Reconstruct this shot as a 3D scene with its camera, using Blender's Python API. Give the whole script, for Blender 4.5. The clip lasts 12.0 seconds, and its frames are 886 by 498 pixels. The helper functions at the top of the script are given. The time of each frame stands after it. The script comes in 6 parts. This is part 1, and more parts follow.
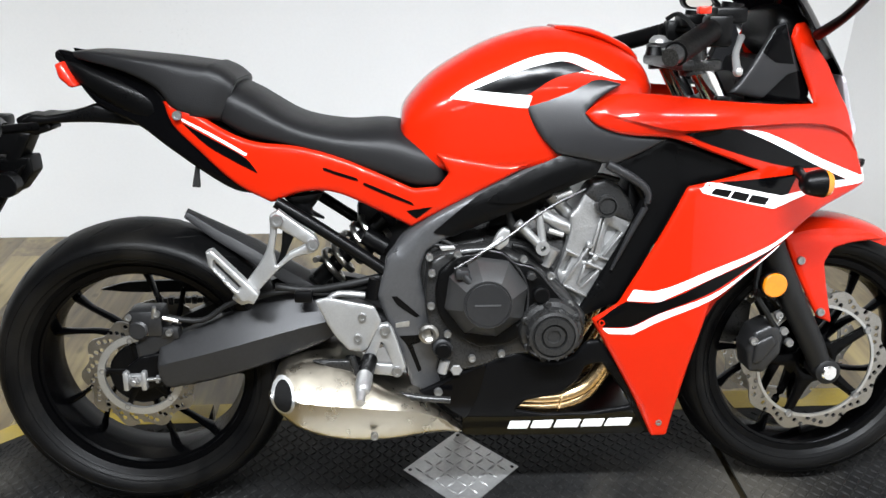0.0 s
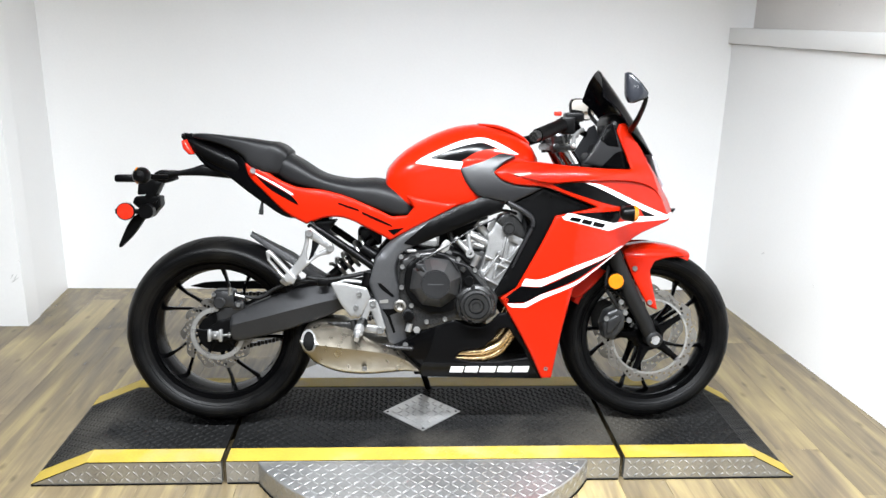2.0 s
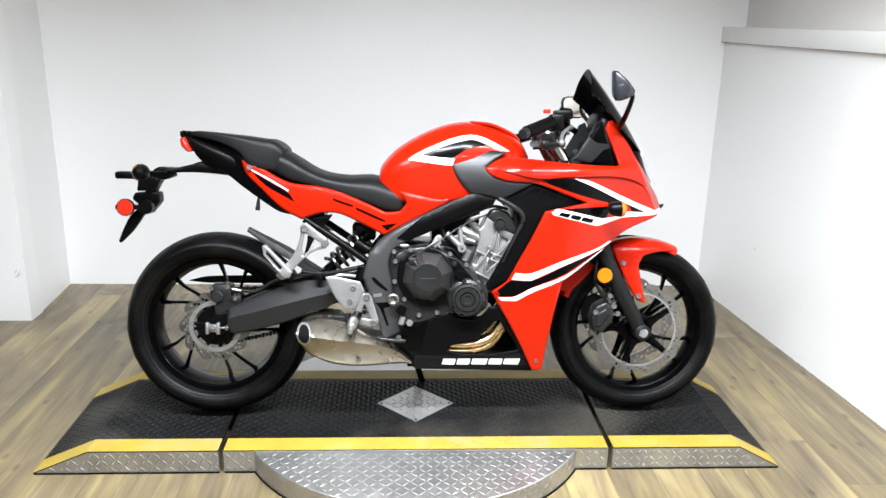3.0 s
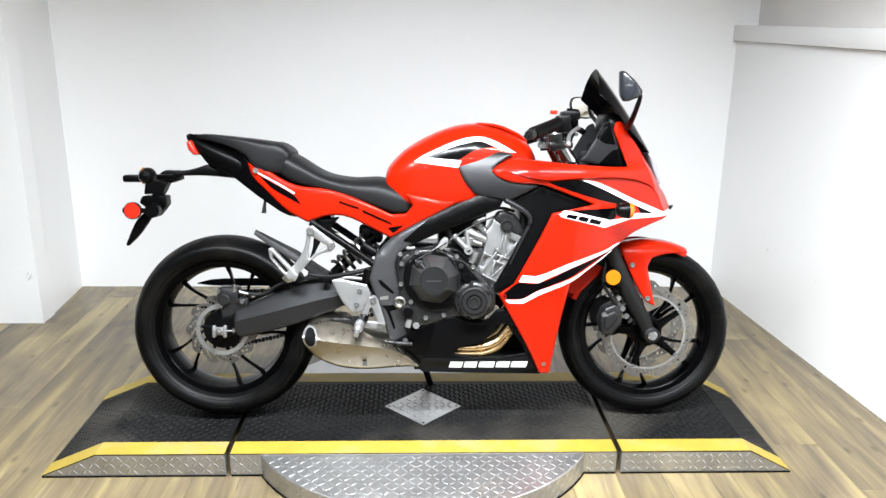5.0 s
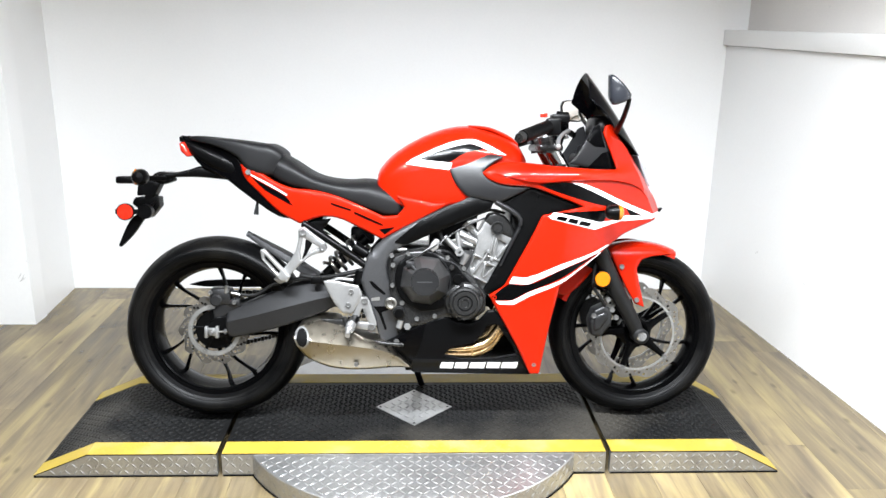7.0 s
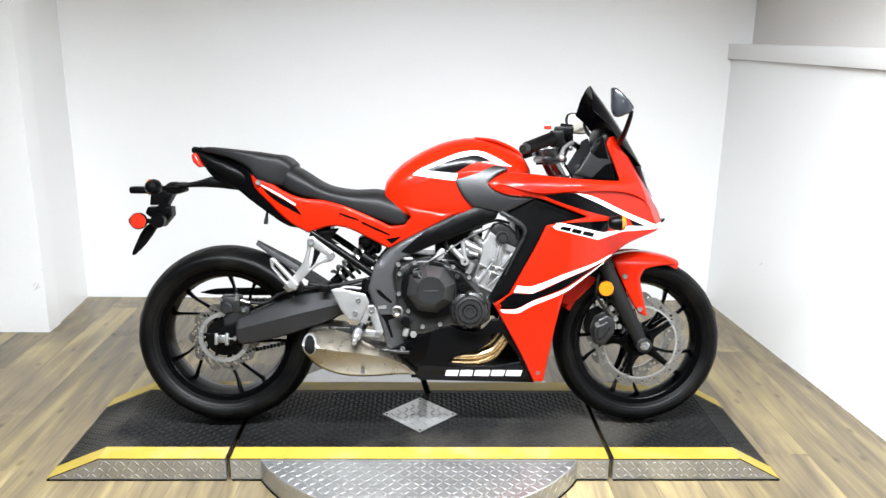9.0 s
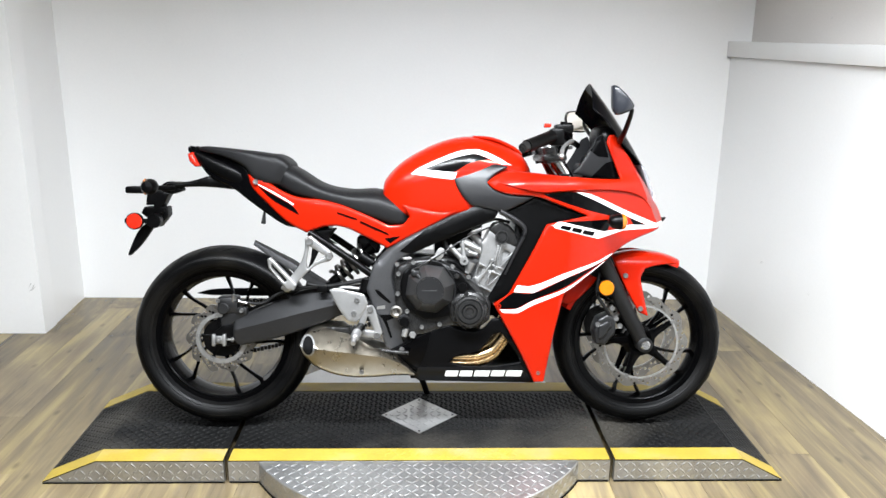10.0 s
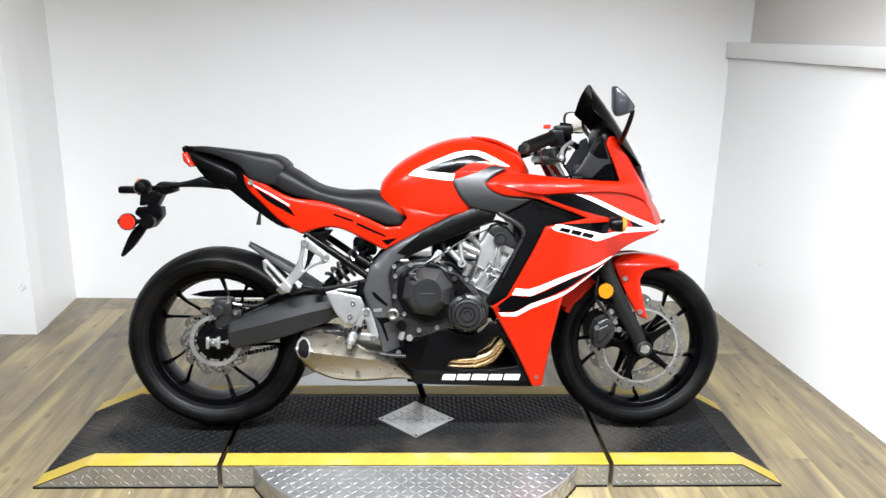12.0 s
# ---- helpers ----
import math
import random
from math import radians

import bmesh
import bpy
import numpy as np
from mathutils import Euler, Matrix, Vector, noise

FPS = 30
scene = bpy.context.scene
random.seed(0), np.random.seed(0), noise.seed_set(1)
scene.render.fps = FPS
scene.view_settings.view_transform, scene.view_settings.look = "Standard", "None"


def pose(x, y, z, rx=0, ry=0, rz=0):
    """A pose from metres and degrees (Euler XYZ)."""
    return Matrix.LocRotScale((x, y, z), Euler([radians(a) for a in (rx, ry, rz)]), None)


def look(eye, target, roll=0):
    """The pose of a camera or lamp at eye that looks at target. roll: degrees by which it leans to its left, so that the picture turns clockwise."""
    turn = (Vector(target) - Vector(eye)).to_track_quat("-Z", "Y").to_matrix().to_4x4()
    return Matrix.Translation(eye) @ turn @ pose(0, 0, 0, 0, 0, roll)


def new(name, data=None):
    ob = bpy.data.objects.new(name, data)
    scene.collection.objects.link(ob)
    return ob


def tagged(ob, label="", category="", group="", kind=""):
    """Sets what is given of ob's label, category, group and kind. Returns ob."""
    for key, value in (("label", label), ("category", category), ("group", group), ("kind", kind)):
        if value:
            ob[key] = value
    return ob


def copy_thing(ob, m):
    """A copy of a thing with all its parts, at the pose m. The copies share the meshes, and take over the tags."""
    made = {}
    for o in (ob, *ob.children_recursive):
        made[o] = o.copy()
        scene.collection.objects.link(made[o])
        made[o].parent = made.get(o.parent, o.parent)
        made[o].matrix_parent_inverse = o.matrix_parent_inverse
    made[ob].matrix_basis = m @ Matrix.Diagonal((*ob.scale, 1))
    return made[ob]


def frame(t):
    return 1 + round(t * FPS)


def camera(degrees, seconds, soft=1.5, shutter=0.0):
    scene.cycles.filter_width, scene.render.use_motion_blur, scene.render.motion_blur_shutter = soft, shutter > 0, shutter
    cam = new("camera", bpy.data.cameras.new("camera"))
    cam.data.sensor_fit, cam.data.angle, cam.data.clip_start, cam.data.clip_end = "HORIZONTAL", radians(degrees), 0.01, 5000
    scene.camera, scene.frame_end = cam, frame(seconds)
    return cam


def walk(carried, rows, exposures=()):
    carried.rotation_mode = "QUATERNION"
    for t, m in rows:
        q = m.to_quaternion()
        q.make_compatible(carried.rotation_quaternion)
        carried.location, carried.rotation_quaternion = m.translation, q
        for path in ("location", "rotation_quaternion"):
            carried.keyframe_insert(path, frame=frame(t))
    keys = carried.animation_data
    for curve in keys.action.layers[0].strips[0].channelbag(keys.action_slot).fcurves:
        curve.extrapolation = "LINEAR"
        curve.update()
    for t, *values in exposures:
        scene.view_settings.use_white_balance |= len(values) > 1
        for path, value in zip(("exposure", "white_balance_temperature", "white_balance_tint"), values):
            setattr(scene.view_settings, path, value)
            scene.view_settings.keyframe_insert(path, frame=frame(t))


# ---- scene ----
from mathutils.bvhtree import BVHTree
from mathutils.geometry import delaunay_2d_cdt

cam = camera(58.5, 12.0)
PATH = [
    (0, (-0.097, -1.423, 1.361), (0.008, 0.378, 0.497), 0.5),
    (0.5, (-0.105, -1.785, 1.399), (0.106, 0.074, 0.692), 1.4),
    (1, (-0.085, -2.079, 1.417), (0.059, -0.185, 0.788), 2.1),
    (1.5, (0.009, -2.307, 1.427), (0.118, -0.405, 0.819), 1.3),
    (2, (-0.055, -2.488, 1.422), (0.061, -0.572, 0.861), 1.3),
    (2.5, (-0.083, -2.573, 1.42), (0.058, -0.659, 0.86), 0.9),
    (3, (-0.019, -2.55, 1.428), (0.087, -0.635, 0.863), 1.2),
    (3.2, (0.004, -2.546, 1.414), (0.073, -0.627, 0.856), 1.3),
    (5, (0.01, -2.535, 1.431), (0.078, -0.618, 0.866), 0.7),
    (5.5, (0.01, -2.533, 1.425), (0.088, -0.618, 0.854), 0.8),
    (6, (0.013, -2.536, 1.431), (0.097, -0.617, 0.871), 0.8),
    (6.5, (0.016, -2.543, 1.431), (0.101, -0.625, 0.87), 0.9),
    (8.5, (0.032, -2.604, 1.432), (0.096, -0.676, 0.904), 0.9),
    (9, (0.033, -2.607, 1.433), (0.09, -0.678, 0.907), 0.9),
    (9.5, (0.032, -2.596, 1.429), (0.097, -0.671, 0.892), 0.8),
    (10, (0.027, -2.585, 1.427), (0.091, -0.657, 0.9), 0.8),
    (10.5, (0.026, -2.572, 1.431), (0.083, -0.643, 0.906), 0.7),
    (11, (0.018, -2.559, 1.432), (0.077, -0.633, 0.896), 0.8),
    (11.5, (0.017, -2.553, 1.43), (0.091, -0.624, 0.909), 0.6),
    (12, (0.016, -2.55, 1.428), (0.095, -0.623, 0.899), 1.1),
]
walk(cam, [(t, look(eye, target, roll)) for t, eye, target, roll in PATH], [(0, -0.2), (0.5, -0.08), (1, 0.05), (1.5, 0.06), (2.5, -0.08), (3.2, -0.12), (5, -0.02), (6, 0.1), (8.5, 0.12), (9.5, -0.03), (10.5, -0.12), (12, -0.05)])

# ---- world and light ----
world = bpy.data.worlds.new("world")
scene.world = world
world.use_nodes = True
world.node_tree.nodes["Background"].inputs[0].default_value = (0.95, 0.97, 1.0, 1)
world.node_tree.nodes["Background"].inputs[1].default_value = 0.05

# The row at y = -3.5 is an unseen addition that fills from the front.
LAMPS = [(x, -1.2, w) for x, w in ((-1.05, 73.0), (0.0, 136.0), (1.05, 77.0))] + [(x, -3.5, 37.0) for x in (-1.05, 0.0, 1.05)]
CEILING = 2.75
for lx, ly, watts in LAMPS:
    lamp = bpy.data.lights.new("unseen_ceiling_lamp", "AREA")
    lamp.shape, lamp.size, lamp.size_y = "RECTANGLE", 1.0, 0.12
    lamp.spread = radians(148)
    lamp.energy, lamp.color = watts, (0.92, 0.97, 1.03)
    new("unseen_ceiling_lamp", lamp).matrix_world = look((lx, ly, CEILING - 0.065), (lx, ly + 0.0001, 0))


# ---- materials ----
def material(name, color, rough=0.5, metal=0.0, vary=0.06, scale=9.0, fine=160.0, bump=0.0, coat=0.0, stain=0.0, emit=0.0, spec=0.5, coat_ior=1.5):
    """Principled surface whose colour and gloss vary at a coarse and a fine scale."""
    m = bpy.data.materials.new(name)
    m.use_nodes = True
    n, k = m.node_tree.nodes, m.node_tree.links
    b = n["Principled BSDF"]
    b.inputs["Metallic"].default_value = metal
    b.inputs["Coat Weight"].default_value = coat
    b.inputs["Specular IOR Level"].default_value = spec
    b.inputs["Coat Roughness"].default_value = 0.04
    b.inputs["Coat IOR"].default_value = coat_ior
    at = n.new("ShaderNodeTexCoord")
    big, small = n.new("ShaderNodeTexNoise"), n.new("ShaderNodeTexNoise")
    for t, s, d in ((big, scale, 5), (small, fine, 3)):
        t.inputs["Scale"].default_value, t.inputs["Detail"].default_value = s, d
        k.new(at.outputs["Object"], t.inputs["Vector"])
    both = n.new("ShaderNodeMath")
    both.operation = "MULTIPLY_ADD"
    both.inputs[1].default_value = 0.5
    k.new(small.outputs["Fac"], both.inputs[0])
    half = n.new("ShaderNodeMath")
    half.operation = "MULTIPLY"
    half.inputs[1].default_value = 0.5
    k.new(big.outputs["Fac"], half.inputs[0])
    k.new(half.outputs[0], both.inputs[2])
    value = n.new("ShaderNodeMapRange")
    value.inputs["From Min"].default_value, value.inputs["From Max"].default_value = 0.3, 0.7
    value.inputs["To Min"].default_value, value.inputs["To Max"].default_value = 1 - vary, 1 + vary
    k.new(both.outputs[0], value.inputs["Value"])
    hsv = n.new("ShaderNodeHueSaturation")
    hsv.inputs["Color"].default_value = (*color, 1)
    out = value.outputs[0]
    k.new(out, hsv.inputs["Value"])
    last = hsv.outputs["Color"]
    if stain:
        spots, ramp, mix = n.new("ShaderNodeTexNoise"), n.new("ShaderNodeMapRange"), n.new("ShaderNodeMix")
        spots.inputs["Scale"].default_value, spots.inputs["Detail"].default_value = scale * 0.45, 8
        k.new(at.outputs["Object"], spots.inputs["Vector"])
        ramp.inputs["From Min"].default_value, ramp.inputs["From Max"].default_value = 0.52, 0.72
        ramp.inputs["To Max"].default_value = stain
        k.new(spots.outputs["Fac"], ramp.inputs["Value"])
        mix.data_type, mix.blend_type = "RGBA", "MIX"
        k.new(ramp.outputs[0], mix.inputs["Factor"])
        k.new(last, mix.inputs[6])
        mix.inputs[7].default_value = (0.30, 0.27, 0.22, 1)
        last = mix.outputs[2]
    k.new(last, b.inputs["Base Color"])
    gloss = n.new("ShaderNodeMapRange")
    gloss.inputs["From Min"].default_value, gloss.inputs["From Max"].default_value = 0.3, 0.7
    gloss.inputs["To Min"].default_value, gloss.inputs["To Max"].default_value = rough * 0.85, min(1.0, rough * 1.18)
    k.new(both.outputs[0], gloss.inputs["Value"])
    k.new(gloss.outputs[0], b.inputs["Roughness"])
    if bump:
        relief = n.new("ShaderNodeBump")
        relief.inputs["Strength"].default_value, relief.inputs["Distance"].default_value = bump, 0.002
        k.new(small.outputs["Fac"], relief.inputs["Height"])
        k.new(relief.outputs[0], b.inputs["Normal"])
    if emit:
        b.inputs["Emission Color"].default_value = (*color, 1)
        b.inputs["Emission Strength"].default_value = emit
    return m


def wood_material():
    """Grey-brown printed oak: long streaks along y, blotches, knots, each plank with its own shade."""
    m = bpy.data.materials.new("vinyl_oak")
    m.use_nodes = True
    n, k = m.node_tree.nodes, m.node_tree.links
    b = n["Principled BSDF"]
    at, info = n.new("ShaderNodeTexCoord"), n.new("ShaderNodeObjectInfo")
    shift, move = n.new("ShaderNodeVectorMath"), n.new("ShaderNodeVectorMath")
    shift.operation, move.operation = "MULTIPLY", "ADD"
    k.new(info.outputs["Random"], shift.inputs[0])
    shift.inputs[1].default_value = (13.0, 37.0, 5.0)
    k.new(at.outputs["Object"], move.inputs[0])
    k.new(shift.outputs[0], move.inputs[1])

    def streak(sx, sy, detail, warp):
        s, t = n.new("ShaderNodeMapping"), n.new("ShaderNodeTexNoise")
        s.inputs["Scale"].default_value = (sx, sy, 1)
        t.inputs["Scale"].default_value, t.inputs["Detail"].default_value, t.inputs["Distortion"].default_value = 1.0, detail, warp
        k.new(move.outputs[0], s.inputs["Vector"])
        k.new(s.outputs[0], t.inputs["Vector"])
        return t.outputs["Fac"]

    broad, grain, fine = streak(7, 1.3, 6, 0.8), streak(46, 2.2, 7, 0.5), streak(260, 7, 3, 0.1)
    ramp = n.new("ShaderNodeValToRGB")
    e = ramp.color_ramp.elements
    e[0].position, e[0].color = 0.33, WOOD_DARK
    e[1].position, e[1].color = 0.68, WOOD_LIGHT
    mid = e.new(0.5)
    mid.color = WOOD_MID
    mixed = n.new("ShaderNodeMath")
    mixed.operation = "MULTIPLY_ADD"
    mixed.inputs[1].default_value = 0.34
    rest = n.new("ShaderNodeMath")
    rest.operation = "MULTIPLY_ADD"
    rest.inputs[1].default_value = 0.80
    rest.inputs[2].default_value = -0.07
    k.new(grain, mixed.inputs[0])
    k.new(broad, rest.inputs[0])
    k.new(rest.outputs[0], mixed.inputs[2])
    k.new(mixed.outputs[0], ramp.inputs["Fac"])
    hsv, span = n.new("ShaderNodeHueSaturation"), n.new("ShaderNodeMapRange")
    span.inputs["To Min"].default_value, span.inputs["To Max"].default_value = 0.74, 1.14
    k.new(info.outputs["Random"], span.inputs["Value"])
    # a few small dark knots, drawn out along the grain
    place, cells, dark = n.new("ShaderNodeMapping"), n.new("ShaderNodeTexVoronoi"), n.new("ShaderNodeMapRange")
    place.inputs["Scale"].default_value = (5.5, 2.6, 1)
    cells.voronoi_dimensions, cells.inputs["Scale"].default_value = "2D", 1.0
    k.new(move.outputs[0], place.inputs["Vector"])
    k.new(place.outputs[0], cells.inputs["Vector"])
    dark.inputs["From Min"].default_value, dark.inputs["From Max"].default_value = 0.02, 0.075
    dark.inputs["To Min"].default_value, dark.inputs["To Max"].default_value = 0.62, 1.0
    k.new(cells.outputs["Distance"], dark.inputs["Value"])
    shade = n.new("ShaderNodeMath")
    shade.operation = "MULTIPLY"
    k.new(span.outputs[0], shade.inputs[0])
    k.new(dark.outputs[0], shade.inputs[1])
    k.new(shade.outputs[0], hsv.inputs["Value"])
    k.new(ramp.outputs["Color"], hsv.inputs["Color"])
    k.new(hsv.outputs["Color"], b.inputs["Base Color"])
    b.inputs["Roughness"].default_value = 0.27
    relief = n.new("ShaderNodeBump")
    relief.inputs["Strength"].default_value, relief.inputs["Distance"].default_value = 0.25, 0.001
    k.new(fine, relief.inputs["Height"])
    k.new(relief.outputs[0], b.inputs["Normal"])
    return m


WOOD_DARK, WOOD_MID, WOOD_LIGHT = (0.092, 0.070, 0.044, 1), (0.162, 0.125, 0.069, 1), (0.284, 0.221, 0.101, 1)
WOOD = wood_material()
WALL = material("white_wall_panel", (0.86, 0.86, 0.855), 0.32, vary=0.02, scale=2.0, fine=90, bump=0.05, stain=0.04)
# The upper wall's weaker light is put into this beige-grey colour.
UPPER = material("shaded_beige_upper_wall", (0.74, 0.71, 0.68), 0.6, vary=0.05, scale=2.0)
FASCIA = material("white_fascia_board", (0.86, 0.86, 0.85), 0.4, vary=0.03, scale=4.0, bump=0.05)
# Ceiling is out of view; darkened so it throws less light on the walls.
CEIL = material("low_bounce_ceiling", (0.30, 0.30, 0.297), 0.8, vary=0.03)
# Unseen closing walls, made dark so glossy parts reflect less light.
DARKWALL = material("unseen_dark_wall", (0.11, 0.11, 0.11), 0.7, vary=0.05, scale=1.0)
MAT_RUBBER = material("black_rubber_mat", (0.0066, 0.0066, 0.0066), 0.42, vary=0.5, scale=5, fine=70, bump=0.3, stain=0.10, spec=0.09)
YELLOW = material("yellow_safety_tape", (0.325, 0.232, 0.028), 0.5, vary=0.18, scale=14, fine=110, bump=0.25, stain=0.4)
PLATE = material("aluminium_tread_plate", (0.44, 0.44, 0.436), 0.36, 0.88, vary=0.16, scale=11, fine=120, bump=0.1, stain=0.3)
BLACK_GAP = material("matt_black", (0.003, 0.003, 0.003), 0.8, spec=0.1)
RED = material("red_gloss_paint", (0.37, 0.0095, 0.0010), 0.36, vary=0.03, scale=5, coat=0.85, coat_ior=1.32, spec=0.06)
GLOSS_BLACK = material("black_gloss_paint", (0.0012, 0.0012, 0.0014), 0.16, vary=0.1, spec=0.1)
WHITE = material("white_decal", (0.80, 0.80, 0.80), 0.35, vary=0.02, coat=0.3)
GREY = material("dark_grey_plastic", (0.0115, 0.0115, 0.0124), 0.34, vary=0.08, scale=12, fine=400, bump=0.1, spec=0.32)
BLACK = material("black_plastic", (0.0014, 0.0014, 0.0015), 0.30, vary=0.15, scale=12, fine=300, bump=0.1, spec=0.11)
RUBBER = material("tyre_rubber", (0.0018, 0.0018, 0.0019), 0.38, vary=0.35, scale=20, fine=220, bump=0.25, stain=0.012, spec=0.09)
VINYL = material("seat_vinyl", (0.0070, 0.0070, 0.0074), 0.42, vary=0.08, scale=10, fine=500, bump=0.3, spec=0.19)
FRAME_PAINT = material("satin_graphite_frame_paint", (0.072, 0.0727, 0.0755), 0.36, 0.55, vary=0.12, scale=10, spec=0.4)
CHARCOAL = material("charcoal_engine_paint", (0.024, 0.0238, 0.0236), 0.28, 0.5, vary=0.14, scale=16, fine=260, bump=0.03, spec=0.42)
ENGINE_GLOSS = material("gloss_black_engine_paint", (0.088, 0.0878, 0.088), 0.33, 0.8, vary=0.1, scale=16, fine=260, spec=0.5)
WHEEL_BLACK = material("black_wheel_paint", (0.0006, 0.0006, 0.0007), 0.2, vary=0.1, spec=0.075)
SILVER = material("cast_aluminium", (0.27, 0.27, 0.267), 0.40, 0.8, vary=0.16, scale=25, fine=300, bump=0.35)
SATIN = material("satin_silver_alloy", (0.33, 0.33, 0.326), 0.36, 0.75, vary=0.1, scale=25, fine=300, bump=0.1)
BELLY = material("black_grey_cowl_plastic", (0.0026, 0.0026, 0.0028), 0.32, vary=0.1, scale=12, fine=400, bump=0.08, spec=0.045)
CALIPER = material("grey_anodised_caliper", (0.018, 0.018, 0.0185), 0.34, 0.5, vary=0.25, scale=30, fine=300, bump=0.2)
SWING = material("dark_grey_swingarm_paint", (0.022, 0.0221, 0.0229), 0.34, 0.5, vary=0.14, scale=10, spec=0.28)
MIRROR_SHELL = material("mirror_shell_plastic", (0.016, 0.0175, 0.022), 0.24, vary=0.08, scale=12, coat=0.25, spec=0.35)
CHROME = material("chrome", (0.75, 0.75, 0.75), 0.12, 1.0, vary=0.05)
STEEL = material("brushed_steel_muffler", (0.27, 0.245, 0.20), 0.29, 1.0, vary=0.07, scale=4, fine=40, bump=0.0, stain=0.0)
DISC = material("brake_disc_steel", (0.27, 0.26, 0.242), 0.32, 1.0, vary=0.22, scale=20, fine=300)
HEADER = material("heat_tinted_header_steel", (0.62, 0.44, 0.24), 0.25, 1.0, vary=0.25, scale=14)
CAST_RING = material("machined_disc_carrier", (0.42, 0.42, 0.41), 0.36, 0.9, vary=0.15, scale=25, fine=300, bump=0.1)
BOLT = material("zinc_bolt", (0.27, 0.27, 0.265), 0.35, 0.9, vary=0.1, scale=60)
AMBER = material("amber_lens", (0.48, 0.145, 0.002), 0.22, vary=0.12, scale=90, coat=0.5)
RED_LENS = material("red_lens", (0.45, 0.016, 0.006), 0.2, vary=0.25, scale=120, coat=0.4, spec=0.3)
SMOKE = material("smoked_screen", (0.0015, 0.0015, 0.002), 0.08, vary=0.05, spec=0.14)
MIRROR = material("mirror_glass", (0.70, 0.66, 0.61), 0.03, 1.0, vary=0.01)
LENS = material("clear_headlamp_lens", (0.42, 0.44, 0.48), 0.08, vary=0.05, coat=0.8)
HOSE = material("rubber_hose", (0.005, 0.005, 0.005), 0.5, vary=0.1, spec=0.2)
LAMP_WHITE = material("lamp_diffuser", (0.9, 0.9, 0.88), 0.6, vary=0.01, emit=1.0)


# ---- mesh helpers: every shape is (vertices, faces) ----
def joined(*shapes):
    verts, faces = [], []
    for v, f in shapes:
        n = len(verts)
        verts += [tuple(p) for p in v]
        faces += [tuple(i + n for i in face) for face in f]
    return verts, faces


def moved(shape, m):
    return [tuple(m @ Vector(p)) for p in shape[0]], shape[1]


def flipped(shape):
    """The mirror image across the machine's centre plane."""
    return [(x, -y, z) for x, y, z in shape[0]], [tuple(reversed(f)) for f in shape[1]]


def mesh_of(name, shape, mat, angle=40):
    me = bpy.data.meshes.new(name)
    me.from_pydata([tuple(p) for p in shape[0]], [], [tuple(f) for f in shape[1]])
    bm = bmesh.new()
    bm.from_mesh(me)
    bmesh.ops.recalc_face_normals(bm, faces=bm.faces)
    bm.to_mesh(me)
    bm.free()
    me.materials.append(mat)
    me.shade_smooth()
    me.set_sharp_from_angle(angle=radians(angle))
    return me


STANCE = []


def stance(shape):
    """Sets a shape of the machine, drawn at nine degrees, at its true lean; the higher parts lie deeper and are drawn larger in step."""
    drawn, leaning, eye = STANCE
    back, out = leaning.inverted(), []
    for p in shape[0]:
        w = drawn @ Vector(p)
        out.append(tuple(back @ (eye + (w - eye) * (1 + 0.075 * max(0.0, p[2]) / (w.y - eye.y)))))
    return out, shape[1]


def part(name, shape, mat, parent=None, label="", angle=40):
    if STANCE and parent is not None:
        shape = stance(shape)
    ob = new(name, mesh_of(name, shape, mat, angle))
    if parent is not None:
        ob.parent = parent
    return tagged(ob, label)


def tab(x, rows):
    """Smooth interpolation in a table of (place, value)."""
    if x <= rows[0][0]:
        return rows[0][1]
    for i in range(len(rows) - 1):
        (p, u), (q, w) = rows[i], rows[i + 1]
        if x <= q:
            h, s = q - p, (x - p) / (q - p)
            m0 = (w - rows[i - 1][1]) / (q - rows[i - 1][0]) if i else 0.0
            m1 = (rows[i + 2][1] - u) / (rows[i + 2][0] - p) if i + 2 < len(rows) else 0.0
            return u * (2 * s ** 3 - 3 * s * s + 1) + m0 * h * (s ** 3 - 2 * s * s + s) + w * (3 * s * s - 2 * s ** 3) + m1 * h * (s ** 3 - s * s)
    return rows[-1][1]


def spline(pts, steps=5, closed=False):
    """Catmull-Rom through the points."""
    p = [Vector(q) for q in pts]
    n, out = len(p), []
    for i in range(n if closed else n - 1):
        a, b, c, d = (p[(i + j) % n] if closed else p[min(max(i + j, 0), n - 1)] for j in (-1, 0, 1, 2))
        for s in range(steps):
            t = s / steps
            out.append(0.5 * ((2 * b) + (c - a) * t + (2 * a - 5 * b + 4 * c - d) * t * t + (3 * b - a - 3 * c + d) * t ** 3))
    if not closed:
        out.append(p[-1])
    return out


def box(x0, x1, y0, y1, z0, z1, bevel=0.0):
    if bevel <= 0:
        v = [(x, y, z) for x in (x0, x1) for y in (y0, y1) for z in (z0, z1)]
        return v, [(0, 1, 3, 2), (4, 6, 7, 5), (0, 4, 5, 1), (2, 3, 7, 6), (0, 2, 6, 4), (1, 5, 7, 3)]
    bm = bmesh.new()
    bmesh.ops.create_cube(bm, size=1, matrix=Matrix.LocRotScale(((x0 + x1) / 2, (y0 + y1) / 2, (z0 + z1) / 2), None, (x1 - x0, y1 - y0, z1 - z0)))
    bmesh.ops.bevel(bm, geom=bm.edges[:], offset=bevel, segments=2, affect="EDGES", profile=0.5)
    return from_bm(bm)


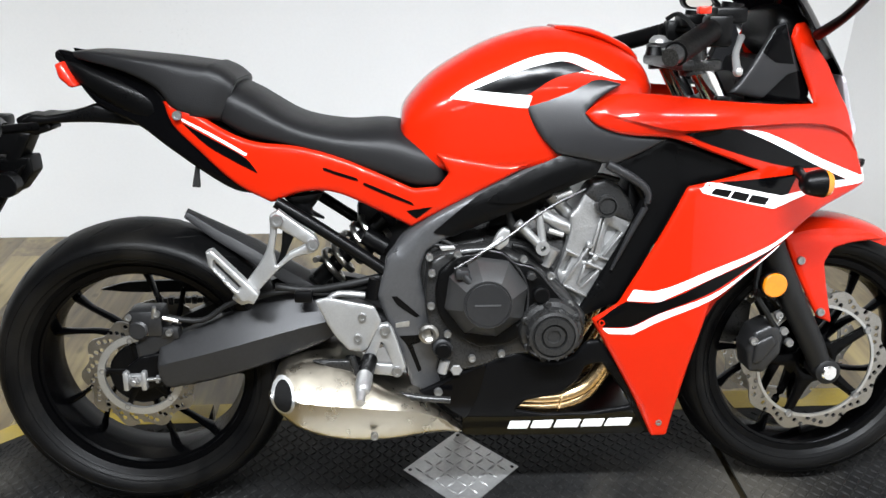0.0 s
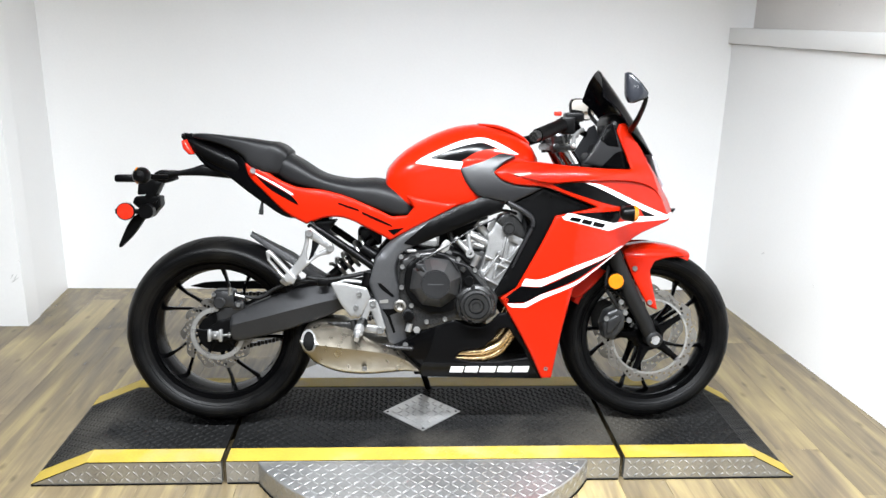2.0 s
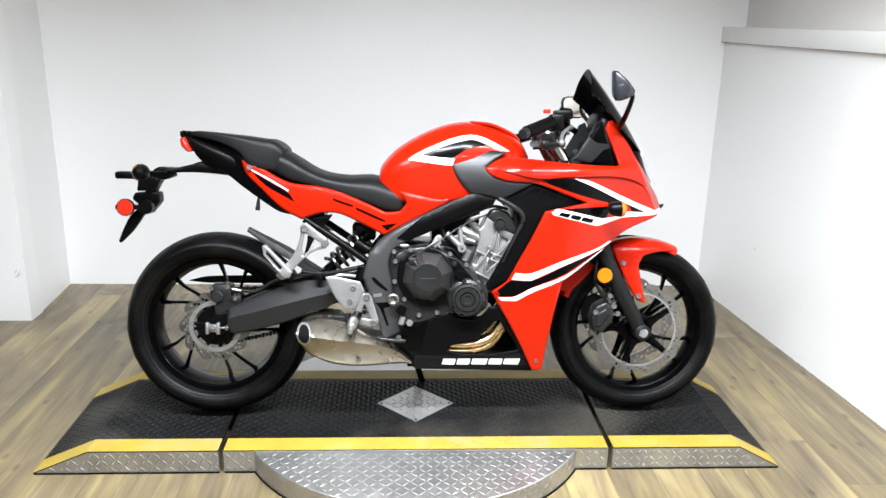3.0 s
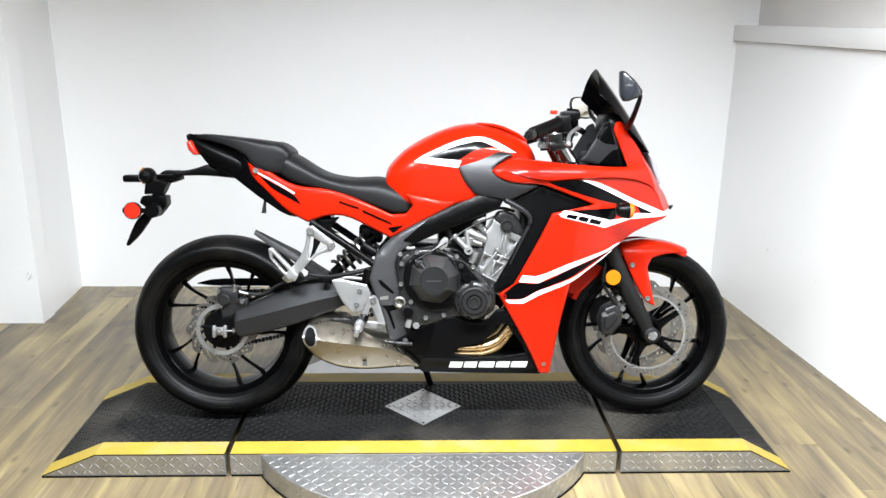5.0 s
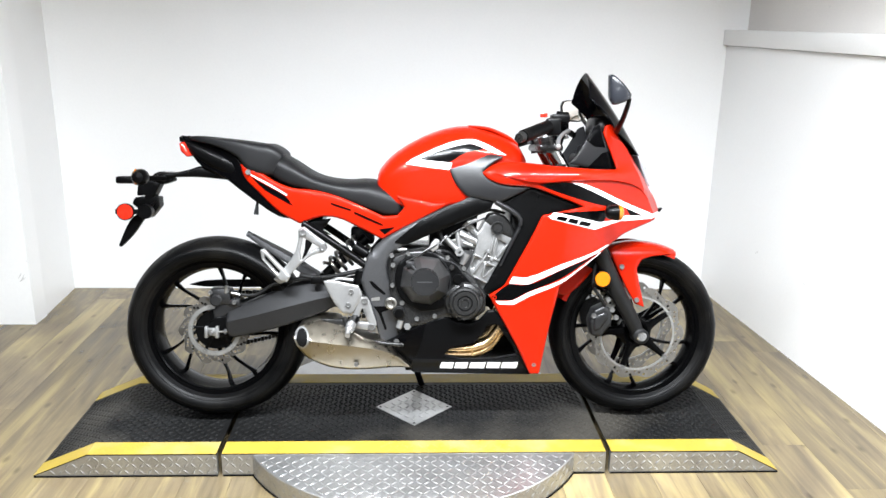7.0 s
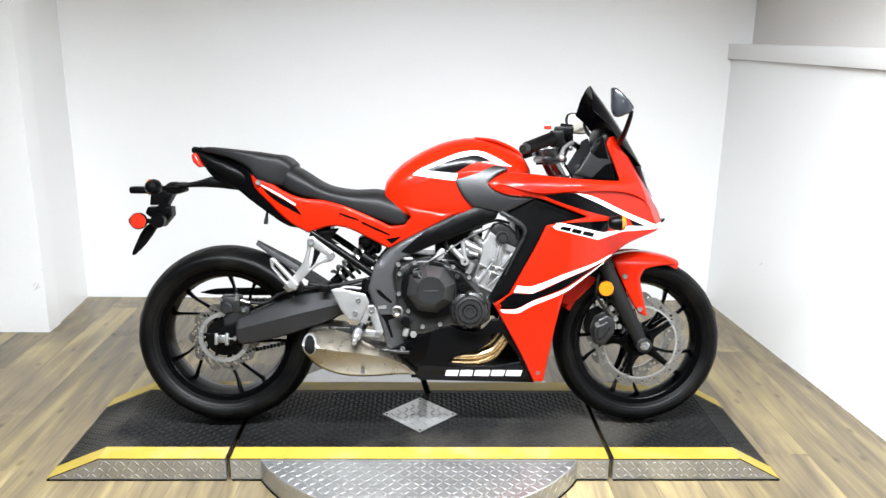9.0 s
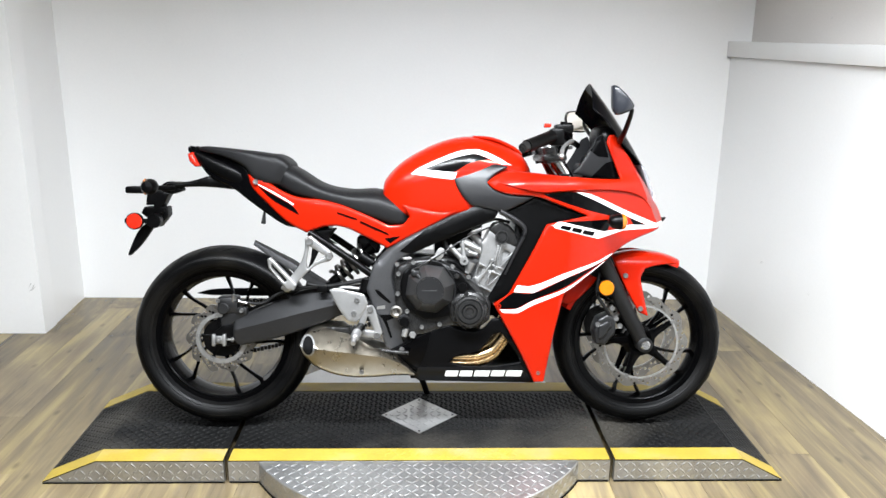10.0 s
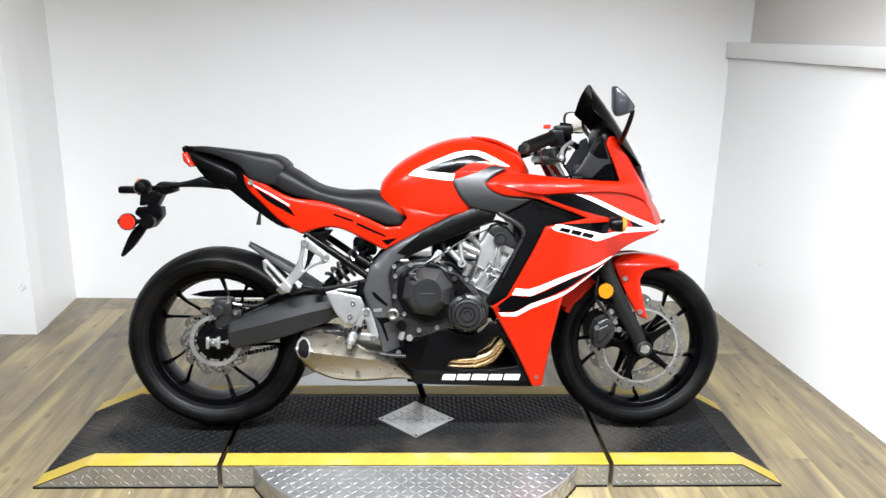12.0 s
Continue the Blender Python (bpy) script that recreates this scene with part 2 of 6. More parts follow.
def from_bm(bm):
    bm.verts.index_update()
    shape = [tuple(v.co) for v in bm.verts], [tuple(v.index for v in f.verts) for f in bm.faces]
    bm.free()
    return shape


def lathe(profile, centre=(0, 0, 0), seg=48, start=0.0, sweep=360.0):
    """Turn a profile of (radius, y) about the y axis through centre; whole turns are closed loops."""
    whole, n = sweep >= 360, len(profile)
    cols = seg if whole else seg + 1
    verts = []
    for i in range(cols):
        a = radians(start + sweep * i / seg)
        verts += [(centre[0] + r * math.cos(a), centre[1] + y, centre[2] + r * math.sin(a)) for r, y in profile]
    faces = []
    for i in range(seg):
        p, q = i * n, (i + 1) % cols * n
        faces += [(p + j, p + j + 1, q + j + 1, q + j) for j in range(n - 1)]
    return verts, faces


def lathe_z(profile, centre, seg=48):
    """Turn a profile of (radius, z) about an upright axis."""
    v, f = lathe(profile, (0, 0, 0), seg)
    return [(centre[0] + x, centre[1] + z, centre[2] + y) for x, y, z in v], f


def ring(profile, centre=(0, 0, 0), seg=64, start=0.0, sweep=360.0):
    """Like lathe, with the profile closed on itself."""
    verts, faces = lathe(list(profile) + [profile[0]], centre, seg, start, sweep)
    if sweep < 360:
        n = len(profile) + 1
        faces += [tuple(range(n - 1)), tuple(reversed(range(len(verts) - n, len(verts) - 1)))]
    return verts, faces


def disc_y(centre, radius, depth, bevel=0.0015, seg=16, side=-1):
    """A round button or bolt head whose axis is y; its face looks to -y for side -1."""
    x, y, z = centre
    prof = [(0.0001, 0), (radius - bevel, 0), (radius, bevel), (radius, depth), (0.0001, depth)]
    return lathe([(r, -side * d) for r, d in prof], (x, y, z), seg)


def tube(path, radius, seg=10, smooth=4):
    """A pipe along the points; radius is a number or one for each point."""
    pts = spline(path, smooth) if smooth and len(path) > 2 else [Vector(p) for p in path]
    rad = [radius] * len(pts) if not isinstance(radius, (list, tuple)) else [tab(i / (len(pts) - 1), [(j / (len(radius) - 1), r) for j, r in enumerate(radius)]) for i in range(len(pts))]
    verts, up = [], Vector((0.13, 0.2, 0.97))
    for i, p in enumerate(pts):
        d = (pts[min(i + 1, len(pts) - 1)] - pts[max(i - 1, 0)]).normalized()
        a = d.cross(up if abs(d.dot(up)) < 0.95 else Vector((0.97, 0.2, 0.1))).normalized()
        b = d.cross(a)
        verts += [tuple(p + (a * math.cos(s) + b * math.sin(s)) * rad[i]) for s in (2 * math.pi * j / seg for j in range(seg))]
    faces = [(i * seg + j, i * seg + (j + 1) % seg, (i + 1) * seg + (j + 1) % seg, (i + 1) * seg + j) for i in range(len(pts) - 1) for j in range(seg)]
    faces += [tuple(reversed(range(seg))), tuple(range(len(verts) - seg, len(verts)))]
    return verts, faces


def loft(stations, seg=40, steps=5, power=2.4, low_power=None):
    """Stations along x: (x, bottom, top, half width[, centre y]); rounded cross-sections."""
    rows = [tuple(s) + (0.0,) * (5 - len(s)) for s in stations]
    rows = [tuple(a) + tuple(b) for a, b in zip(spline([r[:3] for r in rows], steps), spline([(r[3], r[4], 0) for r in rows], steps))]
    verts = []
    for x, lo, hi, w, cy, _ in rows:
        for j in range(seg):
            a = 2 * math.pi * j / seg
            c, s = math.cos(a), math.sin(a)
            p = 2 / (low_power if low_power and s < 0 else power)
            verts.append((x, cy + w * math.copysign(abs(c) ** p, c), (lo + hi) / 2 + (hi - lo) / 2 * math.copysign(abs(s) ** p, s)))
    n = len(rows)
    faces = [(i * seg + j, i * seg + (j + 1) % seg, (i + 1) * seg + (j + 1) % seg, (i + 1) * seg + j) for i in range(n - 1) for j in range(seg)]
    faces += [tuple(reversed(range(seg))), tuple(range((n - 1) * seg, n * seg))]
    return verts, faces


def rounded(outline, cut):
    """Cut the corners of a polygon by that length, in three short steps."""
    out, n = [], len(outline)
    for i in range(n):
        p, a, b = Vector(outline[i]), Vector(outline[i - 1]), Vector(outline[(i + 1) % n])
        u, w = a - p, b - p
        s, e = p + u * min(cut / max(u.length, 1e-6), 0.45), p + w * min(cut / max(w.length, 1e-6), 0.45)
        out += [s * (1 - t) ** 2 + p * 2 * t * (1 - t) + e * t * t for t in (0, 0.33, 0.67, 1)]
    return out


def eased(outline, corner=26.0):
    """Bends the sides of a polygon through its shallow corners; sharp corners stay."""
    p = [Vector(q) for q in outline]
    n, soft, out = len(p), [], []
    for i in range(n):
        u, w = p[i] - p[i - 1], p[(i + 1) % n] - p[i]
        soft.append(min(u.length, w.length) > 0.004 and math.degrees(u.angle(w)) < corner)
    for i in range(n):
        a, b = p[i], p[(i + 1) % n]
        d = b - a
        m0 = (b - p[i - 1]).normalized() * d.length if soft[i] else d
        m1 = (p[(i + 2) % n] - a).normalized() * d.length if soft[(i + 1) % n] else d
        for k in range(4 if soft[i] or soft[(i + 1) % n] else 1):
            t = k / 4
            out.append(a * (2 * t ** 3 - 3 * t * t + 1) + m0 * (t ** 3 - 2 * t * t + t) + b * (3 * t * t - 2 * t ** 3) + m1 * (t ** 3 - t * t))
    return out


def resampled(loop, step):
    out = []
    for i, a in enumerate(loop):
        b = loop[(i + 1) % len(loop)]
        n = max(1, int((b - a).length / step))
        out += [a + (b - a) * (k / n) for k in range(n) if k or (b - a).length > 1e-4]
    return out


def away(points, loops):
    """The distance of each point from the nearest of the closed loops."""
    best = np.full(len(points), 9.0)
    for loop in loops:
        a = np.array([tuple(p) for p in loop])
        d = np.roll(a, -1, 0) - a
        rel = points[:, None, :] - a[None]
        s = np.clip((rel * d).sum(2) / np.maximum((d * d).sum(1), 1e-12), 0, 1)
        best = np.minimum(best, np.sqrt(((rel - s[..., None] * d) ** 2).sum(2)).min(1))
    return best


def within(p, loop):
    odd = False
    for a, b in zip(loop, loop[1:] + loop[:1]):
        if (a[1] > p[1]) != (b[1] > p[1]) and p[0] < (b[0] - a[0]) * (p[1] - a[1]) / (b[1] - a[1]) + a[0]:
            odd = not odd
    return odd


def sheet(outline, step=0.012, cut=0.006, rim=0.0, holes=(), creases=(), corner=26.0):
    """Triangles that fill an outline in the plane, with its holes left open and edges laid along its creases; returns points, triangles and rim distances."""
    loops = [resampled(rounded(eased(outline, corner), cut), step)] + [resampled(rounded(h, min(cut, 0.004)), step) for h in holes]
    pts, edges, faces = [], [], []
    for loop in loops:
        n = len(pts)
        pts += loop
        edges += [(n + i, n + (i + 1) % len(loop)) for i in range(len(loop))]
    lines = []
    for crease in creases:
        line = [Vector(q) for q in crease if within(q, loops[0])]
        n = len(pts)
        pts += line
        edges += [(n + i, n + i + 1) for i in range(len(line) - 1)]
        lines.append(line + line[::-1])
    fixed = len(pts)
    if rim > 0:
        for loop in loops:
            m = len(loop)
            for i, p in enumerate(loop):
                t = (loop[(i + 1) % m] - loop[i - 1]).normalized()
                for d in (0.12, 0.4, 0.8):
                    pts += [p + Vector((t.y, -t.x)) * rim * d, p - Vector((t.y, -t.x)) * rim * d]
    lo = [min(p[i] for p in loops[0]) for i in (0, 1)]
    hi = [max(p[i] for p in loops[0]) for i in (0, 1)]
    nx, nz = int((hi[0] - lo[0]) / step) + 2, int((hi[1] - lo[1]) / step) + 2
    free = [tuple(p) for p in pts[fixed:]]
    inner = [(lo[0] + step * (i + 0.5 * (j % 2)), lo[1] + step * j) for i in range(nx) for j in range(nz)]
    keep = []
    if free:
        d = away(np.array(free), loops)
        keep += [p for k, (p, q) in enumerate(zip(free, d)) if q > rim * (0.12, 0.12, 0.4, 0.4, 0.8, 0.8)[k % 6] * 0.9]
    if inner:
        d = away(np.array(inner), loops + [line for line in lines if len(line) > 3])
        keep += [p for p, q in zip(inner, d) if q > max(rim * 1.1 if not lines else 0.0, step * 0.5)]
    all_pts = pts[:fixed] + [Vector(p) for p in keep]
    v, _, f, *_ = delaunay_2d_cdt([Vector((p[0], p[1])) for p in all_pts], edges, faces, 1, 1e-6)
    f = [t for t in f if not any(within((v[t[0]] + v[t[1]] + v[t[2]]) / 3, h) for h in loops[1:])]
    dist = away(np.array([tuple(p) for p in v]), loops)
    return v, [tuple(t) for t in f], dist


def edge_loops(faces):
    seen = {}
    for f in faces:
        for a, b in zip(f, f[1:] + f[:1]):
            seen[(a, b)] = True
    return [(a, b) for a, b in seen if (b, a) not in seen]


def shell(outline, width, thick=0.004, rim=0.006, step=0.012, cut=0.006, holes=(), side=-1, creases=()):
    """A body panel: an outline in (x, z), its distance from the centre plane, rounded rims and thickness."""
    wide = width if callable(width) else (lambda x, z: width)
    v, f, dist = sheet(outline, step, cut, rim, holes, creases)
    n, verts = len(v), []
    for p, d in zip(v, dist):
        drop = rim - math.sqrt(max(0.0, rim * rim - max(0.0, rim - d) ** 2)) if rim > 0 else 0
        verts.append((p[0], side * (wide(p[0], p[1]) - drop), p[1]))
    verts += [(p[0], side * (wide(p[0], p[1]) - max(thick, rim)), p[1]) for p in v]
    faces = f + [tuple(i + n for i in reversed(t)) for t in f] + [(b, a, a + n, b + n) for a, b in edge_loops(f)]
    return verts, faces


def decal(outline, shape, lift=0.0016, step=0.009, cut=0.002, side=-1, holes=(), corner=26.0):
    """A thin film laid on the outer side of a shape, seen square from the side."""
    tree = BVHTree.FromPolygons([Vector(p) for p in shape[0]], shape[1])
    v, f, _ = sheet(outline, step, cut, 0.0, holes, (), corner)
    verts, under = [], []
    for p in v:
        hit, normal, *_ = tree.ray_cast(Vector((p[0], side * 2.0, p[1])), Vector((0, -side, 0)))
        if hit is None:
            hit, normal, *_ = tree.find_nearest(Vector((p[0], side * 0.25, p[1])))
        if normal.y * side < 0:
            normal = -normal
        verts.append(tuple(hit + normal * lift))
        under.append(tuple(hit - normal * 0.001))
    n = len(v)
    return verts + under, f + [tuple(i + n for i in reversed(t)) for t in f] + [(b, a, a + n, b + n) for a, b in edge_loops(f)]


def thing(name, label, category, m=None, group=""):
    ob = new(name)
    ob.empty_display_size = 0.1
    if m is not None:
        ob.matrix_world = m
    return tagged(ob, label, category, group)


# ---- room ----
SCUFF = material("wall_scuff", (0.64, 0.64, 0.63), 0.5, vary=0.3, scale=60)
BACK, LEFT, STEP_Y, RIGHT = 1.59, -1.80, 1.05, 1.645
HALF_WALL, FASCIA_TOP, TOP = 1.325, 1.405, 2.80
tagged(part("wall_north", box(LEFT - 0.15, 2.6, BACK, BACK + 0.15, -0.05, TOP), WALL), "smooth white wall panel behind the display platform", "wall", kind="structure")
tagged(part("wall_return", moved(box(-0.12, 0.0, -0.4205, 0.0, -0.05, TOP), pose(LEFT, BACK, 0, 0, 0, 3.6)), WALL), "short white return wall beside the display bay", "wall", kind="structure")
tagged(part("wall_west", box(-4.2, LEFT + 0.033, STEP_Y, STEP_Y + 0.122, -0.05, TOP), WALL), "white wall stepping forward from the display bay", "wall", kind="structure")
turn = math.atan2(0.11, 1.5)
tilt = pose(RIGHT, BACK, 0, 0, 0, math.degrees(turn))
tagged(part("wall_east", moved(box(0, 0.14, -5.78, 0.0, -0.05, HALF_WALL), tilt), WALL), "glossy white half-height side wall with reflections", "wall", kind="structure")
tagged(part("trim", moved(box(-0.022, 0.098, -5.78, 0.0, HALF_WALL + 0.003, FASCIA_TOP, 0.003), tilt), FASCIA), "white fascia board capping the half wall", "trim", kind="structure")
tagged(part("wall_upper_east", moved(box(0.10, 0.18, -5.78, 0.0, HALF_WALL, TOP), tilt), UPPER), "beige-grey wall set back above the half wall, shade in its colour", "wall", kind="structure")
tagged(part("wall_south", box(-4.2, 3.2, -4.35, -4.2, -0.05, TOP), DARKWALL), "unseen wall closing the room behind the camera, darkened for reflections", "wall", kind="structure")
tagged(part("wall_far_west", box(-4.35, -4.2, -4.35, STEP_Y + 0.122, -0.05, TOP), DARKWALL), "unseen wall at the far side of the room, darkened for reflections", "wall", kind="structure")
tagged(part("ceiling", box(-4.35, 3.2, -4.35, BACK + 0.15, TOP, TOP + 0.1), CEIL), "unseen grey ceiling above the display bay, darkened to cut bounce light", "ceiling", kind="structure")
floor = tagged(part("floor", box(-4.2, 3.2, -4.2, BACK, -0.05, -0.004), BLACK_GAP), "grey-brown wood-look plank floor with streaked grain", "floor", kind="structure")

# One fixture per lamp, the added fill row included; all out of view.
first_lamp = None
for lx, ly, _ in LAMPS:
    if first_lamp is None:
        first_lamp = thing("ceiling_light", "long narrow white ceiling light, unseen, switched on", "ceiling light", pose(lx, ly, TOP - 0.05), "ceiling lights over the bay")
        part("frame", joined(box(-0.53, 0.53, -0.09, -0.075, 0, 0.05), box(-0.53, 0.53, 0.075, 0.09, 0, 0.05), box(-0.53, -0.515, -0.075, 0.075, 0, 0.05), box(0.515, 0.53, -0.075, 0.075, 0, 0.05)), FASCIA, first_lamp)
        part("diffuser", box(-0.514, 0.514, -0.074, 0.074, 0.006, 0.02), LAMP_WHITE, first_lamp, "glowing white diffuser")
    else:
        copy_thing(first_lamp, pose(lx, ly, TOP - 0.05))


# ---- display platform ----
DECK, FRONT, REAR = 0.08, -0.275, 0.318
TAPE = 0.075
LX0, LX1, SEAM_L, SEAM_R, RX1, RX0 = -1.185, -1.01, -0.592, 0.672, 1.105, 1.245
DISC_C, DISC_R = (0.037, 0.02), 0.60


def lug(x, y, angle, length=0.030, width=0.0085, height=0.0017):
    """One raised tread lug: a low pointed ridge."""
    c, s = math.cos(angle), math.sin(angle)
    pts = [(-length / 2, 0, 0), (0, -width / 2, 0), (length / 2, 0, 0), (0, width / 2, 0), (-length * 0.22, 0, height), (length * 0.22, 0, height)]
    return [(x + c * a - s * b, y + s * a + c * b, h) for a, b, h in pts], [(0, 1, 4), (1, 5, 4), (1, 2, 5), (2, 3, 5), (3, 4, 5), (3, 0, 4)]


def tread(x0, x1, y0, y1, pitch, inside, **size):
    """A field of lugs, turned alternately, on the plane z = 0, where inside(x, y) holds."""
    shapes = []
    for i in range(int((x1 - x0) / pitch) + 1):
        for j in range(int((y1 - y0) / pitch) + 1):
            x, y = x0 + pitch * (i + 0.5), y0 + pitch * (j + 0.5)
            if inside(x, y):
                shapes.append(lug(x, y, radians(45 if (i + j) % 2 else -45), **size))
    return joined(*shapes)


DIAMOND = (0.036, 0.040, 0.137)


def in_diamond(x, y, grow=0.0):
    return abs(x - DIAMOND[0]) + abs(y - DIAMOND[1]) < DIAMOND[2] + grow


def stuff(ob):
    return tagged(ob, kind="stuff")


def upright(shape, z):
    return moved(shape, pose(0, 0, z))


def side_tread(x0, x1, z0, z1, y, top):
    """Lugs on the upright front skirt."""
    flat = tread(x0, x1, z0, z1, 0.0235, lambda a, b: z0 + 0.008 < b < top(a) - 0.010, length=0.024)
    return [(a, y - h, b) for a, b, h in flat[0]], flat[1]


# centre section: round tread-plate base with a black mat between yellow tapes
base = thing("display_platform", "round tread-plate platform with black mat and yellow tape", "platform", pose(0, 0, 0))
part("base", lathe_z([(0.0001, DECK - 0.004), (DISC_R - 0.003, DECK - 0.004), (DISC_R, DECK - 0.007), (DISC_R, 0.0), (0.0001, 0.0)], (*DISC_C, 0), 128), PLATE, base, "round aluminium tread plate disc")
part("skirt", joined(box(SEAM_L + 0.008, SEAM_R - 0.008, FRONT, FRONT + 0.02, 0.002, DECK - 0.003), box(SEAM_L + 0.008, SEAM_R - 0.008, REAR - 0.02, REAR, 0.002, DECK - 0.003)), PLATE, base)
part("floor_strip", joined(box(SEAM_L + 0.010, SEAM_R - 0.010, FRONT - 0.0025, FRONT + 0.004, 0.0, 0.0055), lathe_z([(DISC_R + 0.0025, 0.0), (DISC_R + 0.0025, 0.0055), (DISC_R - 0.002, 0.0055)], (*DISC_C, 0), 128)), BLACK_GAP, base, "thin black strip along the floor")
part("mat", box(SEAM_L + 0.008, SEAM_R - 0.008, FRONT + 0.001, REAR - 0.001, DECK - 0.02, DECK, 0.002), MAT_RUBBER, base, "black tread-pattern rubber mat")
for y in (FRONT + 0.0005, REAR - TAPE - 0.0005):
    part("tape", box(SEAM_L + 0.009, SEAM_R - 0.009, y, y + TAPE, DECK, DECK + 0.0012), YELLOW, base, "yellow safety tape strip")
dx, dy, dr = DIAMOND
part("diamond_plate", ([(dx - dr, dy, DECK), (dx, dy - dr, DECK), (dx + dr, dy, DECK), (dx, dy + dr, DECK), (dx - dr, dy, DECK + 0.002), (dx, dy - dr, DECK + 0.002), (dx + dr, dy, DECK + 0.002), (dx, dy + dr, DECK + 0.002)], [(4, 5, 6, 7), (0, 3, 2, 1), (0, 1, 5, 4), (1, 2, 6, 5), (2, 3, 7, 6), (3, 0, 4, 7)]), PLATE, base, "square aluminium tread plate set cornerwise in the mat", 20)
for sx, sy in ((-1, 0), (1, 0), (0, -1), (0, 1)):
    part("screw", upright(lathe_z([(0.0001, 0.0012), (0.004, 0.0008), (0.0045, 0)], (dx + sx * (dr - 0.016), dy + sy * (dr - 0.016), 0), 10), DECK + 0.002), BLACK_GAP, base)
in_disc = lambda x, y: (x - DISC_C[0]) ** 2 + (y - DISC_C[1]) ** 2 < (DISC_R - 0.012) ** 2 and y < FRONT - 0.006
stuff(part("plate_tread", upright(tread(-0.6, 0.66, -0.6, FRONT, 0.0245, in_disc), DECK - 0.004), PLATE, base, angle=20))
stuff(part("diamond_tread", upright(tread(dx - dr, dx + dr, dy - dr, dy + dr, 0.0245, lambda x, y: in_diamond(x, y, -0.016)), DECK + 0.002), PLATE, base, angle=20))
on_mat = lambda x, y: not in_diamond(x, y, 0.012)
stuff(part("mat_tread", upright(tread(SEAM_L + 0.02, SEAM_R - 0.02, FRONT + TAPE + 0.004, REAR - TAPE - 0.02, 0.0175, on_mat, length=0.0225, width=0.007, height=0.0024), DECK), MAT_RUBBER, base, angle=20))
stuff(part("tape_tread", upright(tread(-0.08, 0.35, FRONT + 0.004, FRONT + TAPE - 0.02, 0.0245, lambda x, y: True, height=0.002), DECK + 0.001), YELLOW, base, angle=20))
stuff(part("skirt_tread", joined(side_tread(SEAM_L + 0.01, -0.49, 0.004, DECK, FRONT, lambda a: DECK), side_tread(0.565, SEAM_R - 0.028, 0.004, DECK, FRONT, lambda a: DECK)), PLATE, base, angle=20))


def rim_tread():
    """Lugs round the upright edge of the disc."""
    flat = tread(0, DISC_R * math.pi, 0.004, DECK - 0.008, 0.0235, lambda a, b: b < DECK - 0.016, length=0.024)
    out = []
    for a, b, h in flat[0]:
        q = math.pi + a / DISC_R
        out.append((DISC_C[0] + (DISC_R + h) * math.cos(q), DISC_C[1] + (DISC_R + h) * math.sin(q), b))
    return out, flat[1]


stuff(part("rim_tread", rim_tread(), PLATE, base, angle=20))


def ramp(end, crest, seam, label):
    """An end section: flat deck at the seam, sloping to the floor at its far end."""
    out = thing("platform_ramp", label, "ramp", pose(0, 0, 0), "end ramps of the platform")
    s = 1 if end > seam else -1
    inner = seam + s * 0.008
    top = lambda x: DECK if (x - crest) * s < 0 else DECK + (0.006 - DECK) * (x - crest) / (end - crest)

    def slab(y0, y1, low, high, a=inner, b=end):
        xs = [a, crest, b]
        v = [(x, y, top(x) + z) for x in xs for y in (y0, y1) for z in (low, high)]
        f = [(0, 1, 3, 2), (8, 10, 11, 9)]
        for i in (0, 4):
            f += [(i, i + 4, i + 5, i + 1), (i + 2, i + 3, i + 7, i + 6), (i + 1, i + 5, i + 7, i + 3), (i, i + 2, i + 6, i + 4)]
        return v, f

    part("mat", slab(FRONT + 0.001, REAR - 0.001, -0.006, 0.0), MAT_RUBBER, out, "black tread-pattern rubber mat", 20)
    for y in (FRONT + 0.0005, REAR - TAPE - 0.0005):
        part("tape", slab(y, y + TAPE, 0.0, 0.0012, inner + s * 0.001), YELLOW, out, "yellow safety tape strip", 20)
    for y in (FRONT, REAR - 0.02):
        ends = [(inner, 0.002), (end, 0.002), (end, 0.003), (crest, DECK - 0.004), (inner, DECK - 0.004)]
        v = [(x, yy, z) for yy in (y, y + 0.02) for x, z in ends]
        part("skirt", (v, [(0, 1, 2, 3, 4), (9, 8, 7, 6, 5)] + [(i, (i + 1) % 5, (i + 1) % 5 + 5, i + 5) for i in range(5)]), PLATE, out, "aluminium tread plate skirt", 20)
    lo, hi = min(inner, end), max(inner, end)
    part("floor_strip", box(lo + 0.002, hi, FRONT - 0.0025, FRONT + 0.004, 0.0, 0.005), BLACK_GAP, out, "thin black strip along the floor")
    stuff(part("skirt_tread", side_tread(lo + 0.004, hi - 0.004, 0.004, DECK, FRONT, lambda a: top(a) - 0.002), PLATE, out, angle=20))
    flat = tread(lo + 0.01, hi - 0.004, FRONT + TAPE + 0.004, REAR - TAPE - 0.02, 0.0175, lambda x, y: lo + 0.016 < x < hi - 0.016, length=0.0225, width=0.007, height=0.0024)
    stuff(part("mat_tread", ([(x, y, top(x) + h) for x, y, h in flat[0]], flat[1]), MAT_RUBBER, out, angle=20))
    return out


ramp(LX0, LX1, SEAM_L, "tread-plate end ramp with black mat and yellow tapes")
ramp(RX0, RX1, SEAM_R, "tread-plate end ramp with black mat and yellow tapes")

